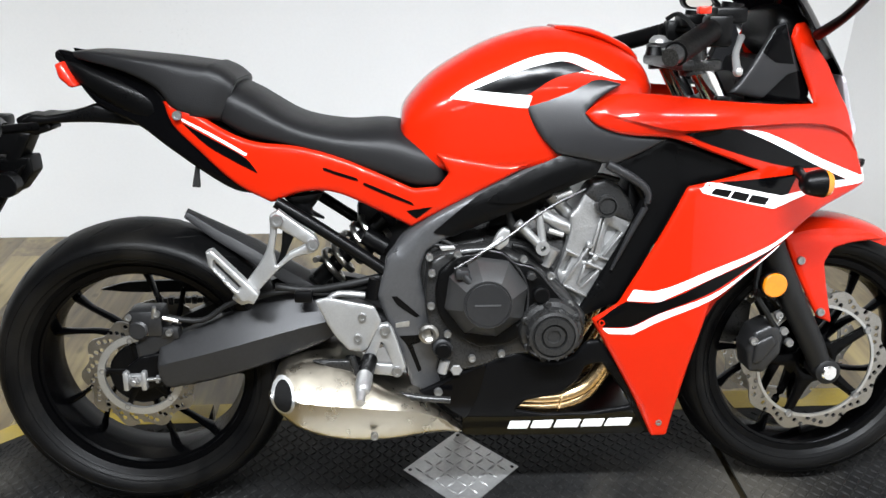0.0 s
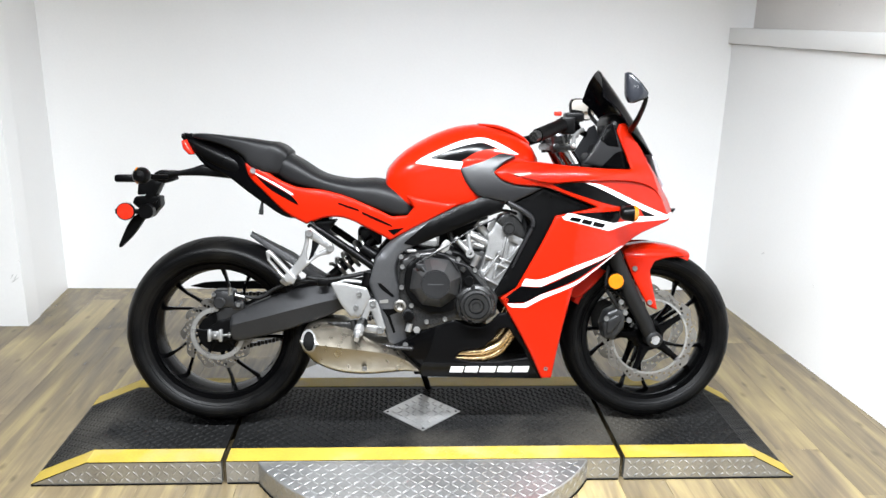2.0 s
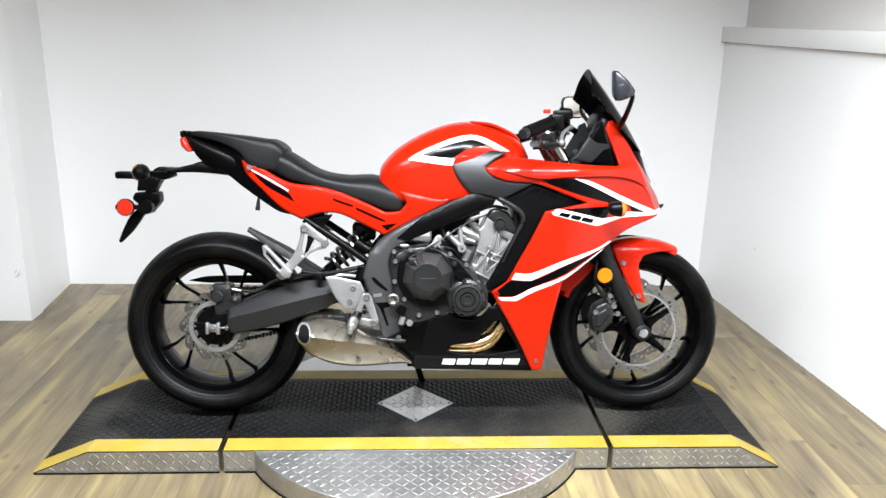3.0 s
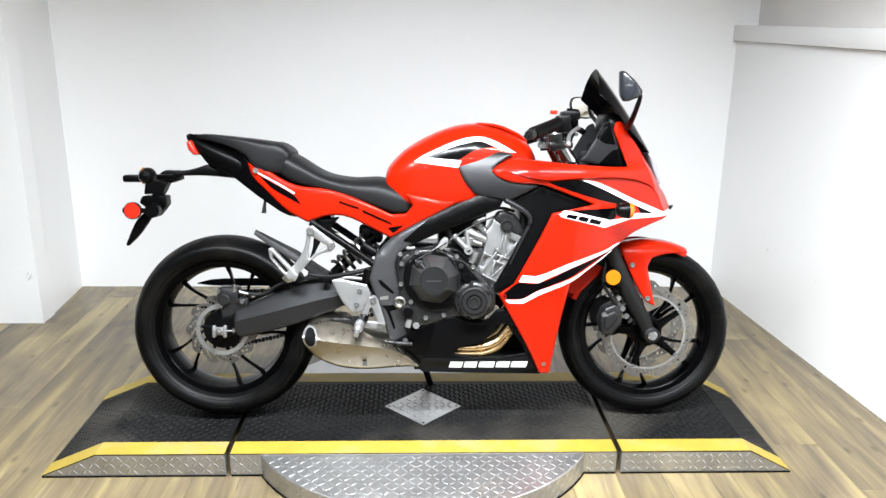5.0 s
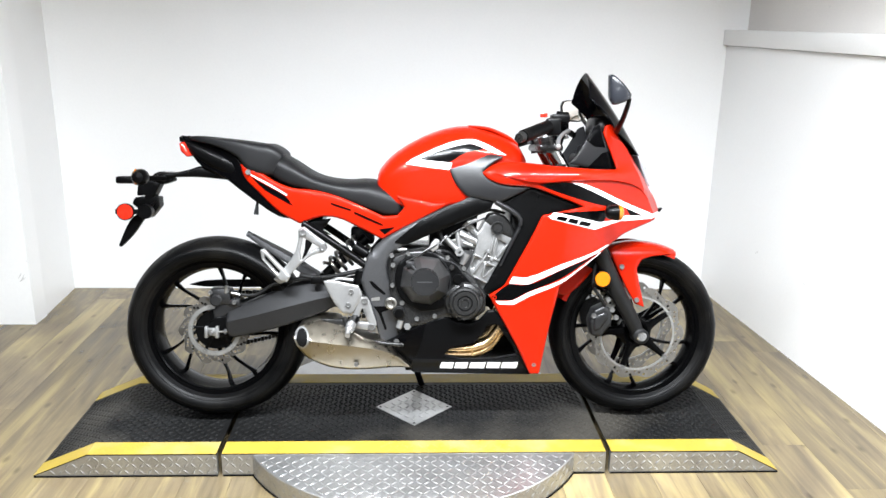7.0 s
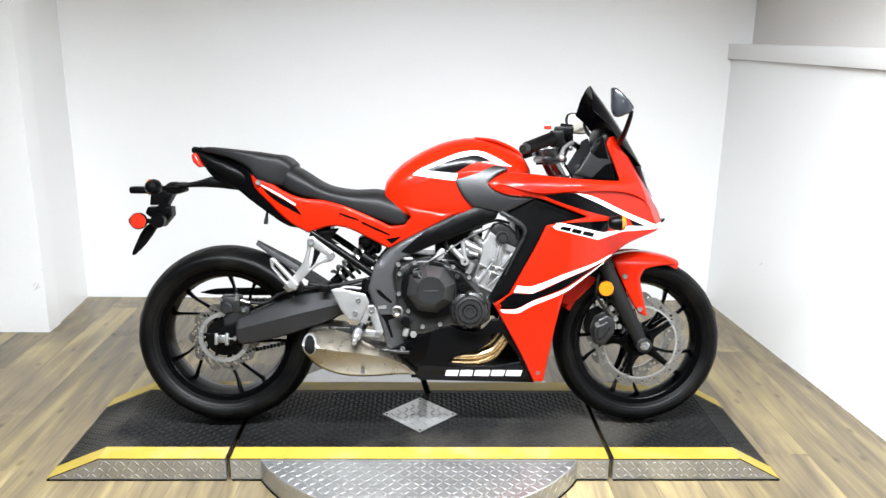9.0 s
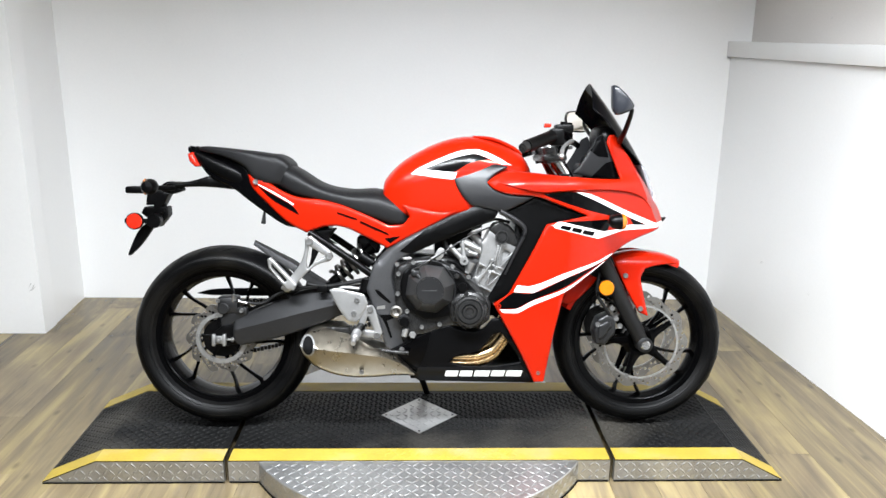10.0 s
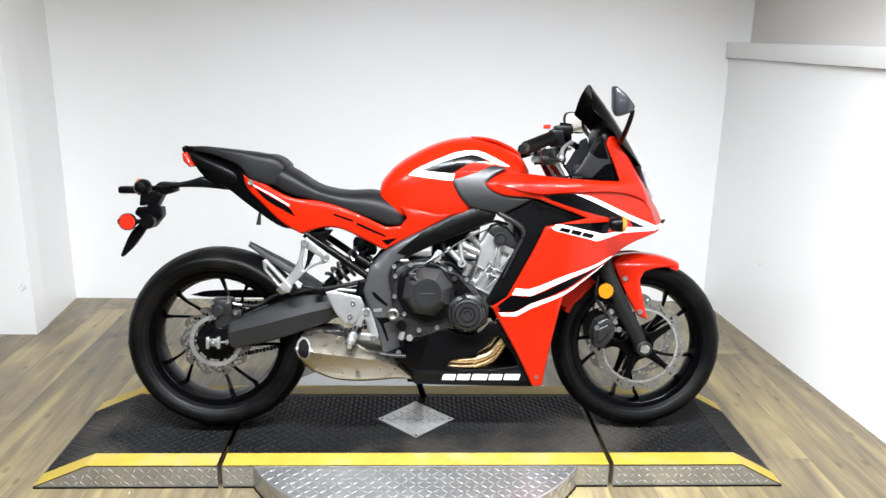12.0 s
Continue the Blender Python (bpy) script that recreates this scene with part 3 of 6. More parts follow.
# scuffs on the walls
def scuff(wall, m, w, h, seed):
    """A faint rubbed mark: a few thin ragged strokes."""
    rnd, strokes = random.Random(seed), []
    for _ in range(3):
        a, dx, dz, k = rnd.uniform(-0.5, 0.5), rnd.uniform(-w, w) * 0.5, rnd.uniform(-h, h) * 1.5, rnd.uniform(0.4, 1.0)
        v = [(-w, 0, -h * 0.2), (-w * 0.3, 0, -h * 0.6), (w * 0.5, 0, -h * 0.3), (w, 0, h * 0.2), (w * 0.2, 0, h * 0.5), (-w * 0.6, 0, h * 0.3)]
        strokes.append(moved((v, [tuple(range(6))]), pose(dx, 0, dz, 0, math.degrees(a), 0) @ Matrix.Scale(k, 4)))
    return part("scuff", moved(joined(*strokes), m), SCUFF, wall, "faint grey scuff mark")


east, west = bpy.data.objects["wall_east"], bpy.data.objects["wall_west"]
scuff(east, tilt @ pose(-0.0015, -0.56, 0.376, 0, 35, 90), 0.018, 0.004, 1)
scuff(east, tilt @ pose(-0.0015, -0.985, 0.356, 0, -60, 90), 0.014, 0.003, 2)
scuff(west, pose(-1.80, STEP_Y - 0.0015, 0.241, 0, -40, 0), 0.024, 0.007, 3)
scuff(west, pose(-1.772, STEP_Y - 0.0015, 0.315, 0, 80, 0), 0.009, 0.002, 4)
scuff(bpy.data.objects["wall_upper_east"], tilt @ pose(0.0985, -0.71, 1.51, 0, -20, 90), 0.009, 0.0025, 5)


# ---- motorcycle, built upright about its contact line and leant on its side stand ----
# ---- widths ----
def ledge(x):
    """The height of the overhanging edge along the upper fairing."""
    return tab(x, [(0.17, 0.858), (0.33, 0.827), (0.466, 0.834), (0.611, 0.832), (0.70, 0.806), (0.765, 0.745)])


def nose_edge(z):
    """Where the side of the fairing turns towards the front."""
    return tab(z, [(0.70, 0.764), (0.74, 0.747), (0.793, 0.722), (0.859, 0.690), (0.937, 0.650), (1.001, 0.612)])


def fairing_width(x, z):
    across = tab(x, [(0.10, 0.166), (0.22, 0.191), (0.34, 0.203), (0.44, 0.201), (0.53, 0.187), (0.61, 0.161), (0.68, 0.134), (0.735, 0.112), (0.79, 0.094)])
    up = tab(z, [(0.17, 0.76), (0.30, 0.86), (0.45, 0.98), (0.62, 1.02), (0.73, 1.02), (0.80, 1.0), (0.85, 1.0), (0.89, 0.87), (1.02, 0.66)])
    over = min(1.0, max(0.0, (z - ledge(x) + 0.006) / 0.006)) * min(1.0, max(0.0, (x - 0.17) / 0.15)) * min(1.0, max(0.0, (0.76 - x) / 0.1))
    return across * up + 0.011 * over - 1.5 * max(0.0, x - nose_edge(z))


def tail_width(x, z):
    return tab(x, [(-0.84, 0.05), (-0.62, 0.10), (-0.40, 0.128), (-0.20, 0.14), (0.06, 0.15)]) * tab(z, [(0.62, 0.88), (0.75, 1.0), (0.9, 0.96)])


def panel_width(x, z):
    return tab(x, [(0.0, 0.155), (0.15, 0.168), (0.32, 0.185)]) * tab(z, [(0.74, 1.0), (0.79, 1.03), (0.83, 1.02), (0.87, 0.97), (0.90, 0.90), (0.935, 0.79)])


def belly_width(x, z):
    return tab(z, [(0.17, 0.125), (0.24, 0.15), (0.36, 0.162), (0.46, 0.165)]) * tab(x, [(-0.18, 0.9), (-0.02, 1.0), (0.35, 1.0)])


# ---- end widths ----
bike = thing("motorcycle", "red sport motorcycle with black and white stripes on its side stand", "motorcycle", pose(0.084, 0.01, 0.085, -13.2, 0, 0))
STANCE += [pose(0.084, 0.01, 0.085, -9.0), pose(0.084, 0.01, 0.085, -13.2), Vector((0.0, -2.56, 1.43))]
RX, RZ, RR = -0.728, 0.311, 0.313
FX, FZ, FR = 0.728, 0.297, 0.299


def both(name, shape, mat, label="", parent=None, angle=40):
    """A part on the right and its mirror image on the left."""
    a = part(name, shape, mat, parent or bike, label, angle)
    b = part(name, flipped(shape), mat, parent or bike, label, angle)
    return a, b


def bolt(parent, x, v, z, radius=0.008, mat=None, name="bolt"):
    """A socket screw facing the right side."""
    head = joined(lathe([(0.0001, 0.002), (radius * 0.5, 0.002), (radius * 0.55, 0.0), (radius * 0.9, 0.0), (radius, 0.0015), (radius, 0.009), (0.0001, 0.009)], (x, -v - 0.004, z), 14))
    return part(name, head, mat or BOLT, parent)


def wheel(name, x, z, radius, width, label, turn_by, swept=30, split=10):
    """A cast wheel: rim, hub, five pairs of spokes, tyre; turn_by: how far it has rolled, swept and split: lean and gap of a pair at the hub, in degrees."""
    h = width / 2
    rim_h = h * 0.72
    half = [(0.206, -rim_h * 0.5), (0.210, -rim_h * 0.86), (0.2155, -rim_h * 0.9), (0.2175, -rim_h * 0.98), (0.2300, -rim_h * 1.02), (0.2325, -rim_h * 0.97), (0.2325, -rim_h * 0.9), (0.219, -rim_h * 0.82), (0.212, -rim_h * 0.5)]
    profile = half + [(0.209, 0)] + [(r, -y) for r, y in reversed(half)] + [(0.200, 0)]
    w = part(name, ring(profile, (x, 0, z), 96), WHEEL_BLACK, bike, label)
    part("hub", ring([(0.018, -0.05), (0.045, -0.05), (0.058, -0.04), (0.05, -0.02), (0.05, 0.02), (0.058, 0.04), (0.045, 0.05), (0.018, 0.05)], (x, 0, z), 40), WHEEL_BLACK, w)
    for i in range(5):
        for s in (-1, 1):
            a = radians(72 * i + turn_by)
            pts = [(0.04, a - radians(swept) + s * radians(split)), (0.11, a - radians(swept * 0.4) + s * radians(split * 0.4 + 5)), (0.165, a - radians(3) + s * radians(11)), (0.203, a + s * radians(13))]
            path = [(x + r * math.cos(q), 0.0, z + r * math.sin(q)) for r, q in pts]
            verts, faces = tube(path, [0.0085, 0.0058, 0.0052, 0.0075], 8)
            verts = [(p[0], p[1] * 2.4, p[2]) for p in verts]
            part("spoke", (verts, faces), WHEEL_BLACK, w)
    b = radius - 0.231
    tyre = [(0.224, -rim_h * 0.88), (0.231, -rim_h * 1.0), (0.231 + b * 0.10, -h * 0.84), (0.231 + b * 0.13, -h * 0.86), (0.231 + b * 0.28, -h * 0.96), (0.231 + b * 0.47, -h), (0.231 + b * 0.66, -h * 0.93), (0.231 + b * 0.83, -h * 0.7), (0.231 + b * 0.95, -h * 0.38), (radius, -h * 0.08)]
    tyre = [(p.x, p.y) for p in spline([(r, y, 0) for r, y in tyre], 3)]
    tyre = tyre + [(r, -y) for r, y in reversed(tyre)]
    ty = part("tyre", ring(tyre, (x, 0, z), 128), RUBBER, w, "black road tyre with thin tread grooves")
    # raised rings on the sidewalls, then the tread grooves
    for s in (-1, 1):
        for q, y in ((0.22, 0.925), (0.50, 1.0)):
            r = 0.231 + b * q
            part("sidewall_ring", ring([(r - 0.0012, s * (h * y - 0.001)), (r, s * (h * y + 0.0012)), (r + 0.0012, s * (h * y - 0.001))], (x, 0, z), 96), RUBBER, w)
    tree = BVHTree.FromPolygons([Vector(p) for p in ring(tyre, (x, 0, z), 128)[0]], ring(tyre, (x, 0, z), 128)[1])
    for i in range(22):
        for s in (-1, 1):
            a0 = 2 * math.pi * (i + (0.5 if s > 0 else 0)) / 22
            line = []
            for t in (0, 0.33, 0.67, 1):
                yy, aa = s * h * (0.28 + 0.52 * t), a0 + 0.17 * t * t + 0.04 * t
                out = Vector((x + 0.4 * math.cos(aa), yy, z + 0.4 * math.sin(aa)))
                hit, *_ = tree.ray_cast(out, Vector((-math.cos(aa), 0, -math.sin(aa))))
                line.append(hit - Vector((math.cos(aa), 0, math.sin(aa))) * 0.0012)
            part("groove", tube(line, [0.0012, 0.0024, 0.0024, 0.001], 5, 2), BLACK_GAP, w)
    return w


rear = wheel("rear_wheel", RX, RZ, RR, 0.178, "black cast rear wheel with paired spokes", 4)
front = wheel("front_wheel", FX, FZ, FR, 0.12, "black cast front wheel with paired spokes", 46, 12, 4)


def wave_disc(x, z, v, outer, inner, waves, thick=0.005, holes=3):
    """A petal brake disc with drilled holes."""
    edge = [(x + (outer - 0.007 + 0.007 * math.cos(waves * a)) * math.cos(a), z + (outer - 0.007 + 0.007 * math.cos(waves * a)) * math.sin(a)) for a in (2 * math.pi * i / (waves * 8) for i in range(waves * 8))]
    cuts = [[(x + inner * math.cos(a), z + inner * math.sin(a)) for a in (2 * math.pi * i / 48 for i in range(48))]]
    for i in range(waves * 2):
        for k in range(holes):
            a = 2 * math.pi * (i + 0.33 * k) / (waves * 2)
            r = inner + (outer - inner - 0.008) * (0.22 + 0.26 * k)
            cx, cz = x + r * math.cos(a), z + r * math.sin(a)
            cuts.append([(cx + 0.0058 * math.cos(q), cz + 0.0058 * math.sin(q)) for q in (math.pi / 3 * j for j in range(6))])
    return shell(edge, v, thick, 0.0, 0.02, 0.0, cuts)


def carrier(x, z, v, outer, arms, hole=0.03, turn=0.0):
    """The spider between hub and brake disc."""
    edge = []
    for i in range(arms):
        a = 2 * math.pi * i / arms + turn
        for d, r in ((-0.45, outer * 0.36), (-0.26, outer * 0.46), (-0.14, outer * 0.66), (-0.075, outer), (0.075, outer), (0.14, outer * 0.66), (0.26, outer * 0.46), (0.45, outer * 0.36)):
            edge.append((x + r * math.cos(a + d * 5 / arms * 0.88), z + r * math.sin(a + d * 5 / arms * 0.88)))
    cut = [(x + hole * math.cos(q), z + hole * math.sin(q)) for q in (math.pi / 8 * j for j in range(16))]
    return shell(edge, v, 0.006, 0.002, 0.015, 0.004, [cut])


part("brake_disc", wave_disc(RX, RZ, 0.082, 0.122, 0.088, 10), DISC, rear, "wavy drilled rear brake disc")
part("disc_ring", ring([(0.088, -0.086), (0.088, -0.078), (0.074, -0.078), (0.074, -0.086)], (RX, 0, RZ), 56), CAST_RING, rear, "bright disc carrier ring")
part("carrier", carrier(RX, RZ, 0.08, 0.08, 5, 0.03, 0.5), BLACK, rear)
part("sprocket", ring([(0.105, 0.083), (0.105, 0.089), (0.07, 0.089), (0.07, 0.083)], (RX, 0, RZ), 60), STEEL, rear, "steel chain sprocket")
for s in (-1, 1):
    d = wave_disc(FX, FZ, 0.068, 0.166, 0.130, 10)
    part("brake_disc", d if s < 0 else flipped(d), DISC, front, "wavy drilled front brake disc")
    c = carrier(FX, FZ, 0.066, 0.140, 5, 0.034, radians(33))
    part("carrier", c if s < 0 else flipped(c), WHEEL_BLACK, front)
    rr = ring([(0.132, -0.071), (0.132, -0.066), (0.126, -0.066), (0.126, -0.071)], (FX, 0, FZ), 72)
    part("disc_ring", rr if s < 0 else flipped(rr), CAST_RING, front)
for i in range(5):
    a = 2 * math.pi * i / 5
    bolt(front, FX + 0.131 * math.cos(a + radians(33)), 0.07, FZ + 0.131 * math.sin(a + radians(33)), 0.0085, name="disc_button")
    bolt(rear, RX + 0.078 * math.cos(a + 0.5), 0.083, RZ + 0.078 * math.sin(a + 0.5), 0.007, name="disc_bolt")

# tank
tank_shape = loft([(-0.177, 0.790, 0.832, 0.075), (-0.165, 0.755, 0.866, 0.108), (-0.105, 0.735, 0.925, 0.134), (0.0, 0.730, 0.982, 0.150), (0.10, 0.735, 1.008, 0.156), (0.18, 0.745, 1.0, 0.152), (0.25, 0.765, 0.976, 0.140), (0.30, 0.80, 0.945, 0.11), (0.326, 0.86, 0.905, 0.06)], 64, 6, 2.4, 7)
tank = part("fuel_tank", tank_shape, RED, bike, "glossy red fuel tank with white-edged black flash")
part("white_stripe", decal([(-0.081, 0.879), (-0.055, 0.898), (0.029, 0.937), (0.076, 0.954), (0.119, 0.961), (0.153, 0.958), (0.195, 0.941), (0.252, 0.910), (0.218, 0.915), (0.168, 0.935), (0.142, 0.945), (0.119, 0.946), (0.048, 0.929), (-0.042, 0.894), (0.071, 0.885), (0.063, 0.863), (0.041, 0.864)], tank_shape), WHITE, tank)
part("black_flash", decal([(-0.046, 0.894), (0.048, 0.929), (0.119, 0.946), (0.145, 0.943), (0.176, 0.930), (0.114, 0.917), (0.059, 0.885), (0.042, 0.883)], tank_shape, 0.0010), GLOSS_BLACK, tank)
part("filler_cap", lathe_z([(0.0001, 0.006), (0.04, 0.005), (0.047, 0.0), (0.05, -0.02)], (0.13, 0, 1.000), 32), BLACK, tank)
part("tank_crest", loft([(0.13, 1.0, 1.012, 0.05), (0.2, 0.985, 1.006, 0.07), (0.27, 0.955, 0.978, 0.06), (0.30, 0.93, 0.955, 0.04)], 24, 4), RED, tank)

# seats
def raked(shape):
    """Leans the forward end of the pillion pad back along the joint with the rider's seat."""
    out = []
    for x, y, z in shape[0]:
        t = min(1.0, max(0.0, (x + 0.70) / 0.16))
        out.append((x + 0.45 * (z - 0.895) * t * t * (3 - 2 * t), y, z))
    return out, shape[1]


part("rider_seat", loft([(-0.560, 0.850, 0.880, 0.06), (-0.525, 0.830, 0.912, 0.098), (-0.47, 0.800, 0.896, 0.112), (-0.38, 0.780, 0.842, 0.122), (-0.29, 0.752, 0.824, 0.128), (-0.2, 0.718, 0.826, 0.131), (-0.14, 0.700, 0.808, 0.132), (-0.10, 0.704, 0.784, 0.124), (-0.082, 0.722, 0.764, 0.095)], 48, 6, 2.6, 5), VINYL, bike, "black vinyl rider seat", 60)
pillion = part("pillion_seat", raked(loft([(-0.808, 0.952, 0.963, 0.04), (-0.77, 0.944, 0.966, 0.070), (-0.70, 0.926, 0.960, 0.092), (-0.64, 0.895, 0.953, 0.104), (-0.60, 0.856, 0.947, 0.108), (-0.55, 0.840, 0.938, 0.110), (-0.52, 0.836, 0.926, 0.108), (-0.492, 0.836, 0.908, 0.102)], 64, 6, 5.5, 6)), VINYL, bike, "black vinyl pillion pad", 60)
part("strap", raked(loft([(-0.556, 0.838, 0.9425, 0.1125), (-0.524, 0.835, 0.9305, 0.1110), (-0.496, 0.832, 0.913, 0.1055)], 64, 3, 5.5, 6)), VINYL, pillion, "black strap across the pad", 60)

# tail
side_out = [(-0.630, 0.876), (-0.568, 0.852), (-0.512, 0.819), (-0.456, 0.798), (-0.382, 0.791), (-0.307, 0.773), (-0.214, 0.735), (-0.155, 0.707), (-0.106, 0.711), (-0.085, 0.737), (-0.110, 0.777), (-0.027, 0.762), (0.033, 0.754), (0.116, 0.777), (-0.027, 0.699), (-0.159, 0.628), (-0.234, 0.667), (-0.305, 0.699), (-0.365, 0.701), (-0.431, 0.678), (-0.496, 0.714), (-0.569, 0.783), (-0.614, 0.829)]
side_shape = shell(side_out, tail_width, 0.01, 0.010, 0.011, 0.005)
side_r, side_l = both("side_panel", side_shape, RED, "red side panel under the seat")
part("white_stripe", decal([(-0.593, 0.842), (-0.531, 0.811), (-0.470, 0.776), (-0.473, 0.772), (-0.533, 0.806), (-0.593, 0.838)], side_shape), WHITE, side_r)
part("black_stripe", decal([(-0.591, 0.833), (-0.533, 0.802), (-0.474, 0.768), (-0.452, 0.739), (-0.494, 0.761), (-0.546, 0.791)], side_shape), GLOSS_BLACK, side_r)
for slot in ([(-0.326, 0.751), (-0.263, 0.730), (-0.259, 0.724), (-0.293, 0.734), (-0.326, 0.746)], [(-0.250, 0.722), (-0.159, 0.681), (-0.153, 0.674), (-0.200, 0.693), (-0.250, 0.716)], [(-0.168, 0.663), (-0.117, 0.671), (-0.149, 0.647)]):
    part("slot", decal(slot, side_shape), GLOSS_BLACK, side_r)
bolt(side_r, -0.599, 0.11, 0.848, 0.009)
tail_out = [(-0.833, 0.968), (-0.754, 0.953), (-0.701, 0.936), (-0.649, 0.908), (-0.620, 0.874), (-0.594, 0.836), (-0.543, 0.785), (-0.477, 0.721), (-0.455, 0.694), (-0.503, 0.702), (-0.570, 0.744), (-0.629, 0.786), (-0.683, 0.825), (-0.763, 0.862), (-0.797, 0.901), (-0.814, 0.935)]
part("tail_cowl", joined(shell(tail_out, lambda x, z: tail_width(x, z) * 0.93, 0.008, 0.008, 0.014), flipped(shell(tail_out, lambda x, z: tail_width(x, z) * 0.93, 0.008, 0.008, 0.014))), GLOSS_BLACK, bike, "glossy black tail cowl")
part("tail_underside", loft([(-0.84, 0.945, 0.965, 0.035), (-0.78, 0.885, 0.945, 0.06), (-0.69, 0.83, 0.915, 0.08), (-0.58, 0.775, 0.87, 0.09), (-0.45, 0.69, 0.80, 0.09), (-0.36, 0.68, 0.76, 0.08)], 28, 4, 3.0), BLACK, bike)
part("tail_light", joined(shell([(-0.837, 0.940), (-0.820, 0.946), (-0.797, 0.899), (-0.812, 0.895), (-0.832, 0.914)], lambda x, z: 0.062, 0.124, 0.012, 0.008, 0.004)), RED_LENS, bike, "red tail light lens")
part("fender_arm", shell([(-0.774, 0.865), (-0.814, 0.852), (-0.865, 0.842), (-0.898, 0.844), (-0.921, 0.833), (-0.899, 0.821), (-0.843, 0.827), (-0.768, 0.827), (-0.683, 0.819), (-0.701, 0.844)], 0.045, 0.09, 0.008, 0.012), BLACK, bike, "black rear fender arm")
holder = part("number_plate_holder", joined(
    shell([(-0.912, 0.846), (-0.875, 0.839), (-0.864, 0.814), (-0.899, 0.801), (-0.926, 0.810), (-0.934, 0.835)], 0.035, 0.05, 0.006, 0.01),
    shell([(-0.933, 0.810), (-0.908, 0.806), (-0.941, 0.745), (-0.975, 0.745)], 0.03, 0.05, 0.005, 0.01),
    shell([(-0.984, 0.811), (-0.929, 0.814), (-0.934, 0.765), (-0.990, 0.763)], 0.03, 0.05, 0.004, 0.01),
    shell([(-0.997, 0.758), (-0.917, 0.760), (-0.915, 0.728), (-0.950, 0.686), (-0.975, 0.709), (-1.007, 0.736)], 0.03, 0.05, 0.005, 0.01),
    disc_y((-0.946, -0.09, 0.713), 0.024, 0.03)), BLACK, bike, "black tail tidy bracket with plate holder")
part("plate_blade", shell([(-0.973, 0.710), (-0.919, 0.748), (-0.959, 0.688), (-1.000, 0.631), (-1.041, 0.590), (-1.046, 0.597), (-1.023, 0.650), (-1.003, 0.684)], 0.06, 0.02, 0.003, 0.01), BLACK, bike, "black plastic plate mount blade")
rx, rz = -1.008, 0.713
refl = part("side_reflector", disc_y((rx, -0.098, rz), 0.0265, 0.008, 0.003, 28), RED_LENS, bike, "round red side reflector")
part("bezel", ring([(0.0262, -0.002), (0.0282, -0.003), (0.0282, 0.012), (0.0262, 0.012)], (rx, -0.094, rz), 32), BLACK, refl)
part("reflector_bracket", box(rx - 0.035, rx + 0.07, -0.088, -0.076, rz - 0.008, rz + 0.008, 0.002), BLACK, bike)
sx, sz = -0.933, 0.831
sig = part("rear_signal", lathe([(0.0001, -0.03), (0.018, -0.026), (0.026, -0.006), (0.026, 0.014), (0.018, 0.03), (0.0001, 0.032)], (sx, -0.16, sz), 24), BLACK, bike, "black rear turn signal")
part("lens", moved(ring([(0.0001, -0.012), (0.02, -0.010), (0.027, 0.0), (0.02, 0.002)], seg=24), pose(sx - 0.012, -0.16, sz, 0, 0, 90)), AMBER, sig, "amber signal lens")
part("stem", tube([(sx + 0.01, -0.14, sz - 0.004), (sx + 0.05, -0.06, sz - 0.008)], 0.009), BLACK, sig)
fx, fz = -1.079, 0.810
far = part("rear_signal", box(fx - 0.04, fx + 0.045, 0.13, 0.19, fz - 0.014, fz + 0.012, 0.008), BLACK, bike, "black rear turn signal")
part("stem", tube([(fx + 0.03, 0.14, fz), (fx + 0.09, 0.04, fz)], 0.009), BLACK, far)
part("helmet_strap", tube([(-0.574, -0.080, 0.774), (-0.576, -0.080, 0.747), (-0.580, -0.085, 0.706)], [0.003, 0.004, 0.008], 8), HOSE, bike, "short black strap hanging under the tail")

# frame and swingarm
def frame_width(x, z):
    ridge = tab(x, [(-0.2, 0.56), (-0.12, 0.64), (0.0, 0.695), (0.2, 0.765)])
    return tab(x, [(-0.2, 0.138), (0.0, 0.152), (0.2, 0.165)]) - (0.3 * max(0.0, z - ridge) if x > -0.19 else 0.0) - 0.06 * max(0.0, ridge - z)


frame_out = [(0.142, 0.781), (0.212, 0.762), (0.199, 0.733), (0.048, 0.668), (-0.088, 0.608), (-0.129, 0.581), (-0.141, 0.543), (-0.135, 0.490), (-0.099, 0.442), (-0.096, 0.384), (-0.107, 0.325), (-0.092, 0.273), (-0.161, 0.274), (-0.194, 0.385), (-0.231, 0.491), (-0.208, 0.571), (-0.159, 0.625), (-0.027, 0.702)]
frame_shape = shell(frame_out, frame_width, 0.035, 0.010, 0.010, 0.006)
fr_r, fr_l = both("frame_beam", frame_shape, FRAME_PAINT, "graphite grey frame beam")
part("spar_cover", decal([(-0.118, 0.622), (-0.030, 0.694), (0.060, 0.737), (0.142, 0.776), (0.206, 0.760), (0.196, 0.737), (0.048, 0.672), (-0.080, 0.614)], frame_shape, 0.003, 0.010, 0.006), BLACK, fr_r, "satin black cover along the upper frame beam")
part("knee_pad", decal([(-0.013, 0.684), (0.001, 0.697), (0.070, 0.740), (0.132, 0.772), (0.158, 0.766), (0.162, 0.747), (0.142, 0.725), (0.104, 0.708), (0.048, 0.683)], frame_shape, 0.006, 0.01, 0.006), BLACK, fr_r, "black plastic frame pad")
part("emboss", decal([(-0.194, 0.432), (-0.166, 0.436), (-0.166, 0.424), (-0.194, 0.422)], frame_shape, 0.0015), CAST_RING, fr_r)
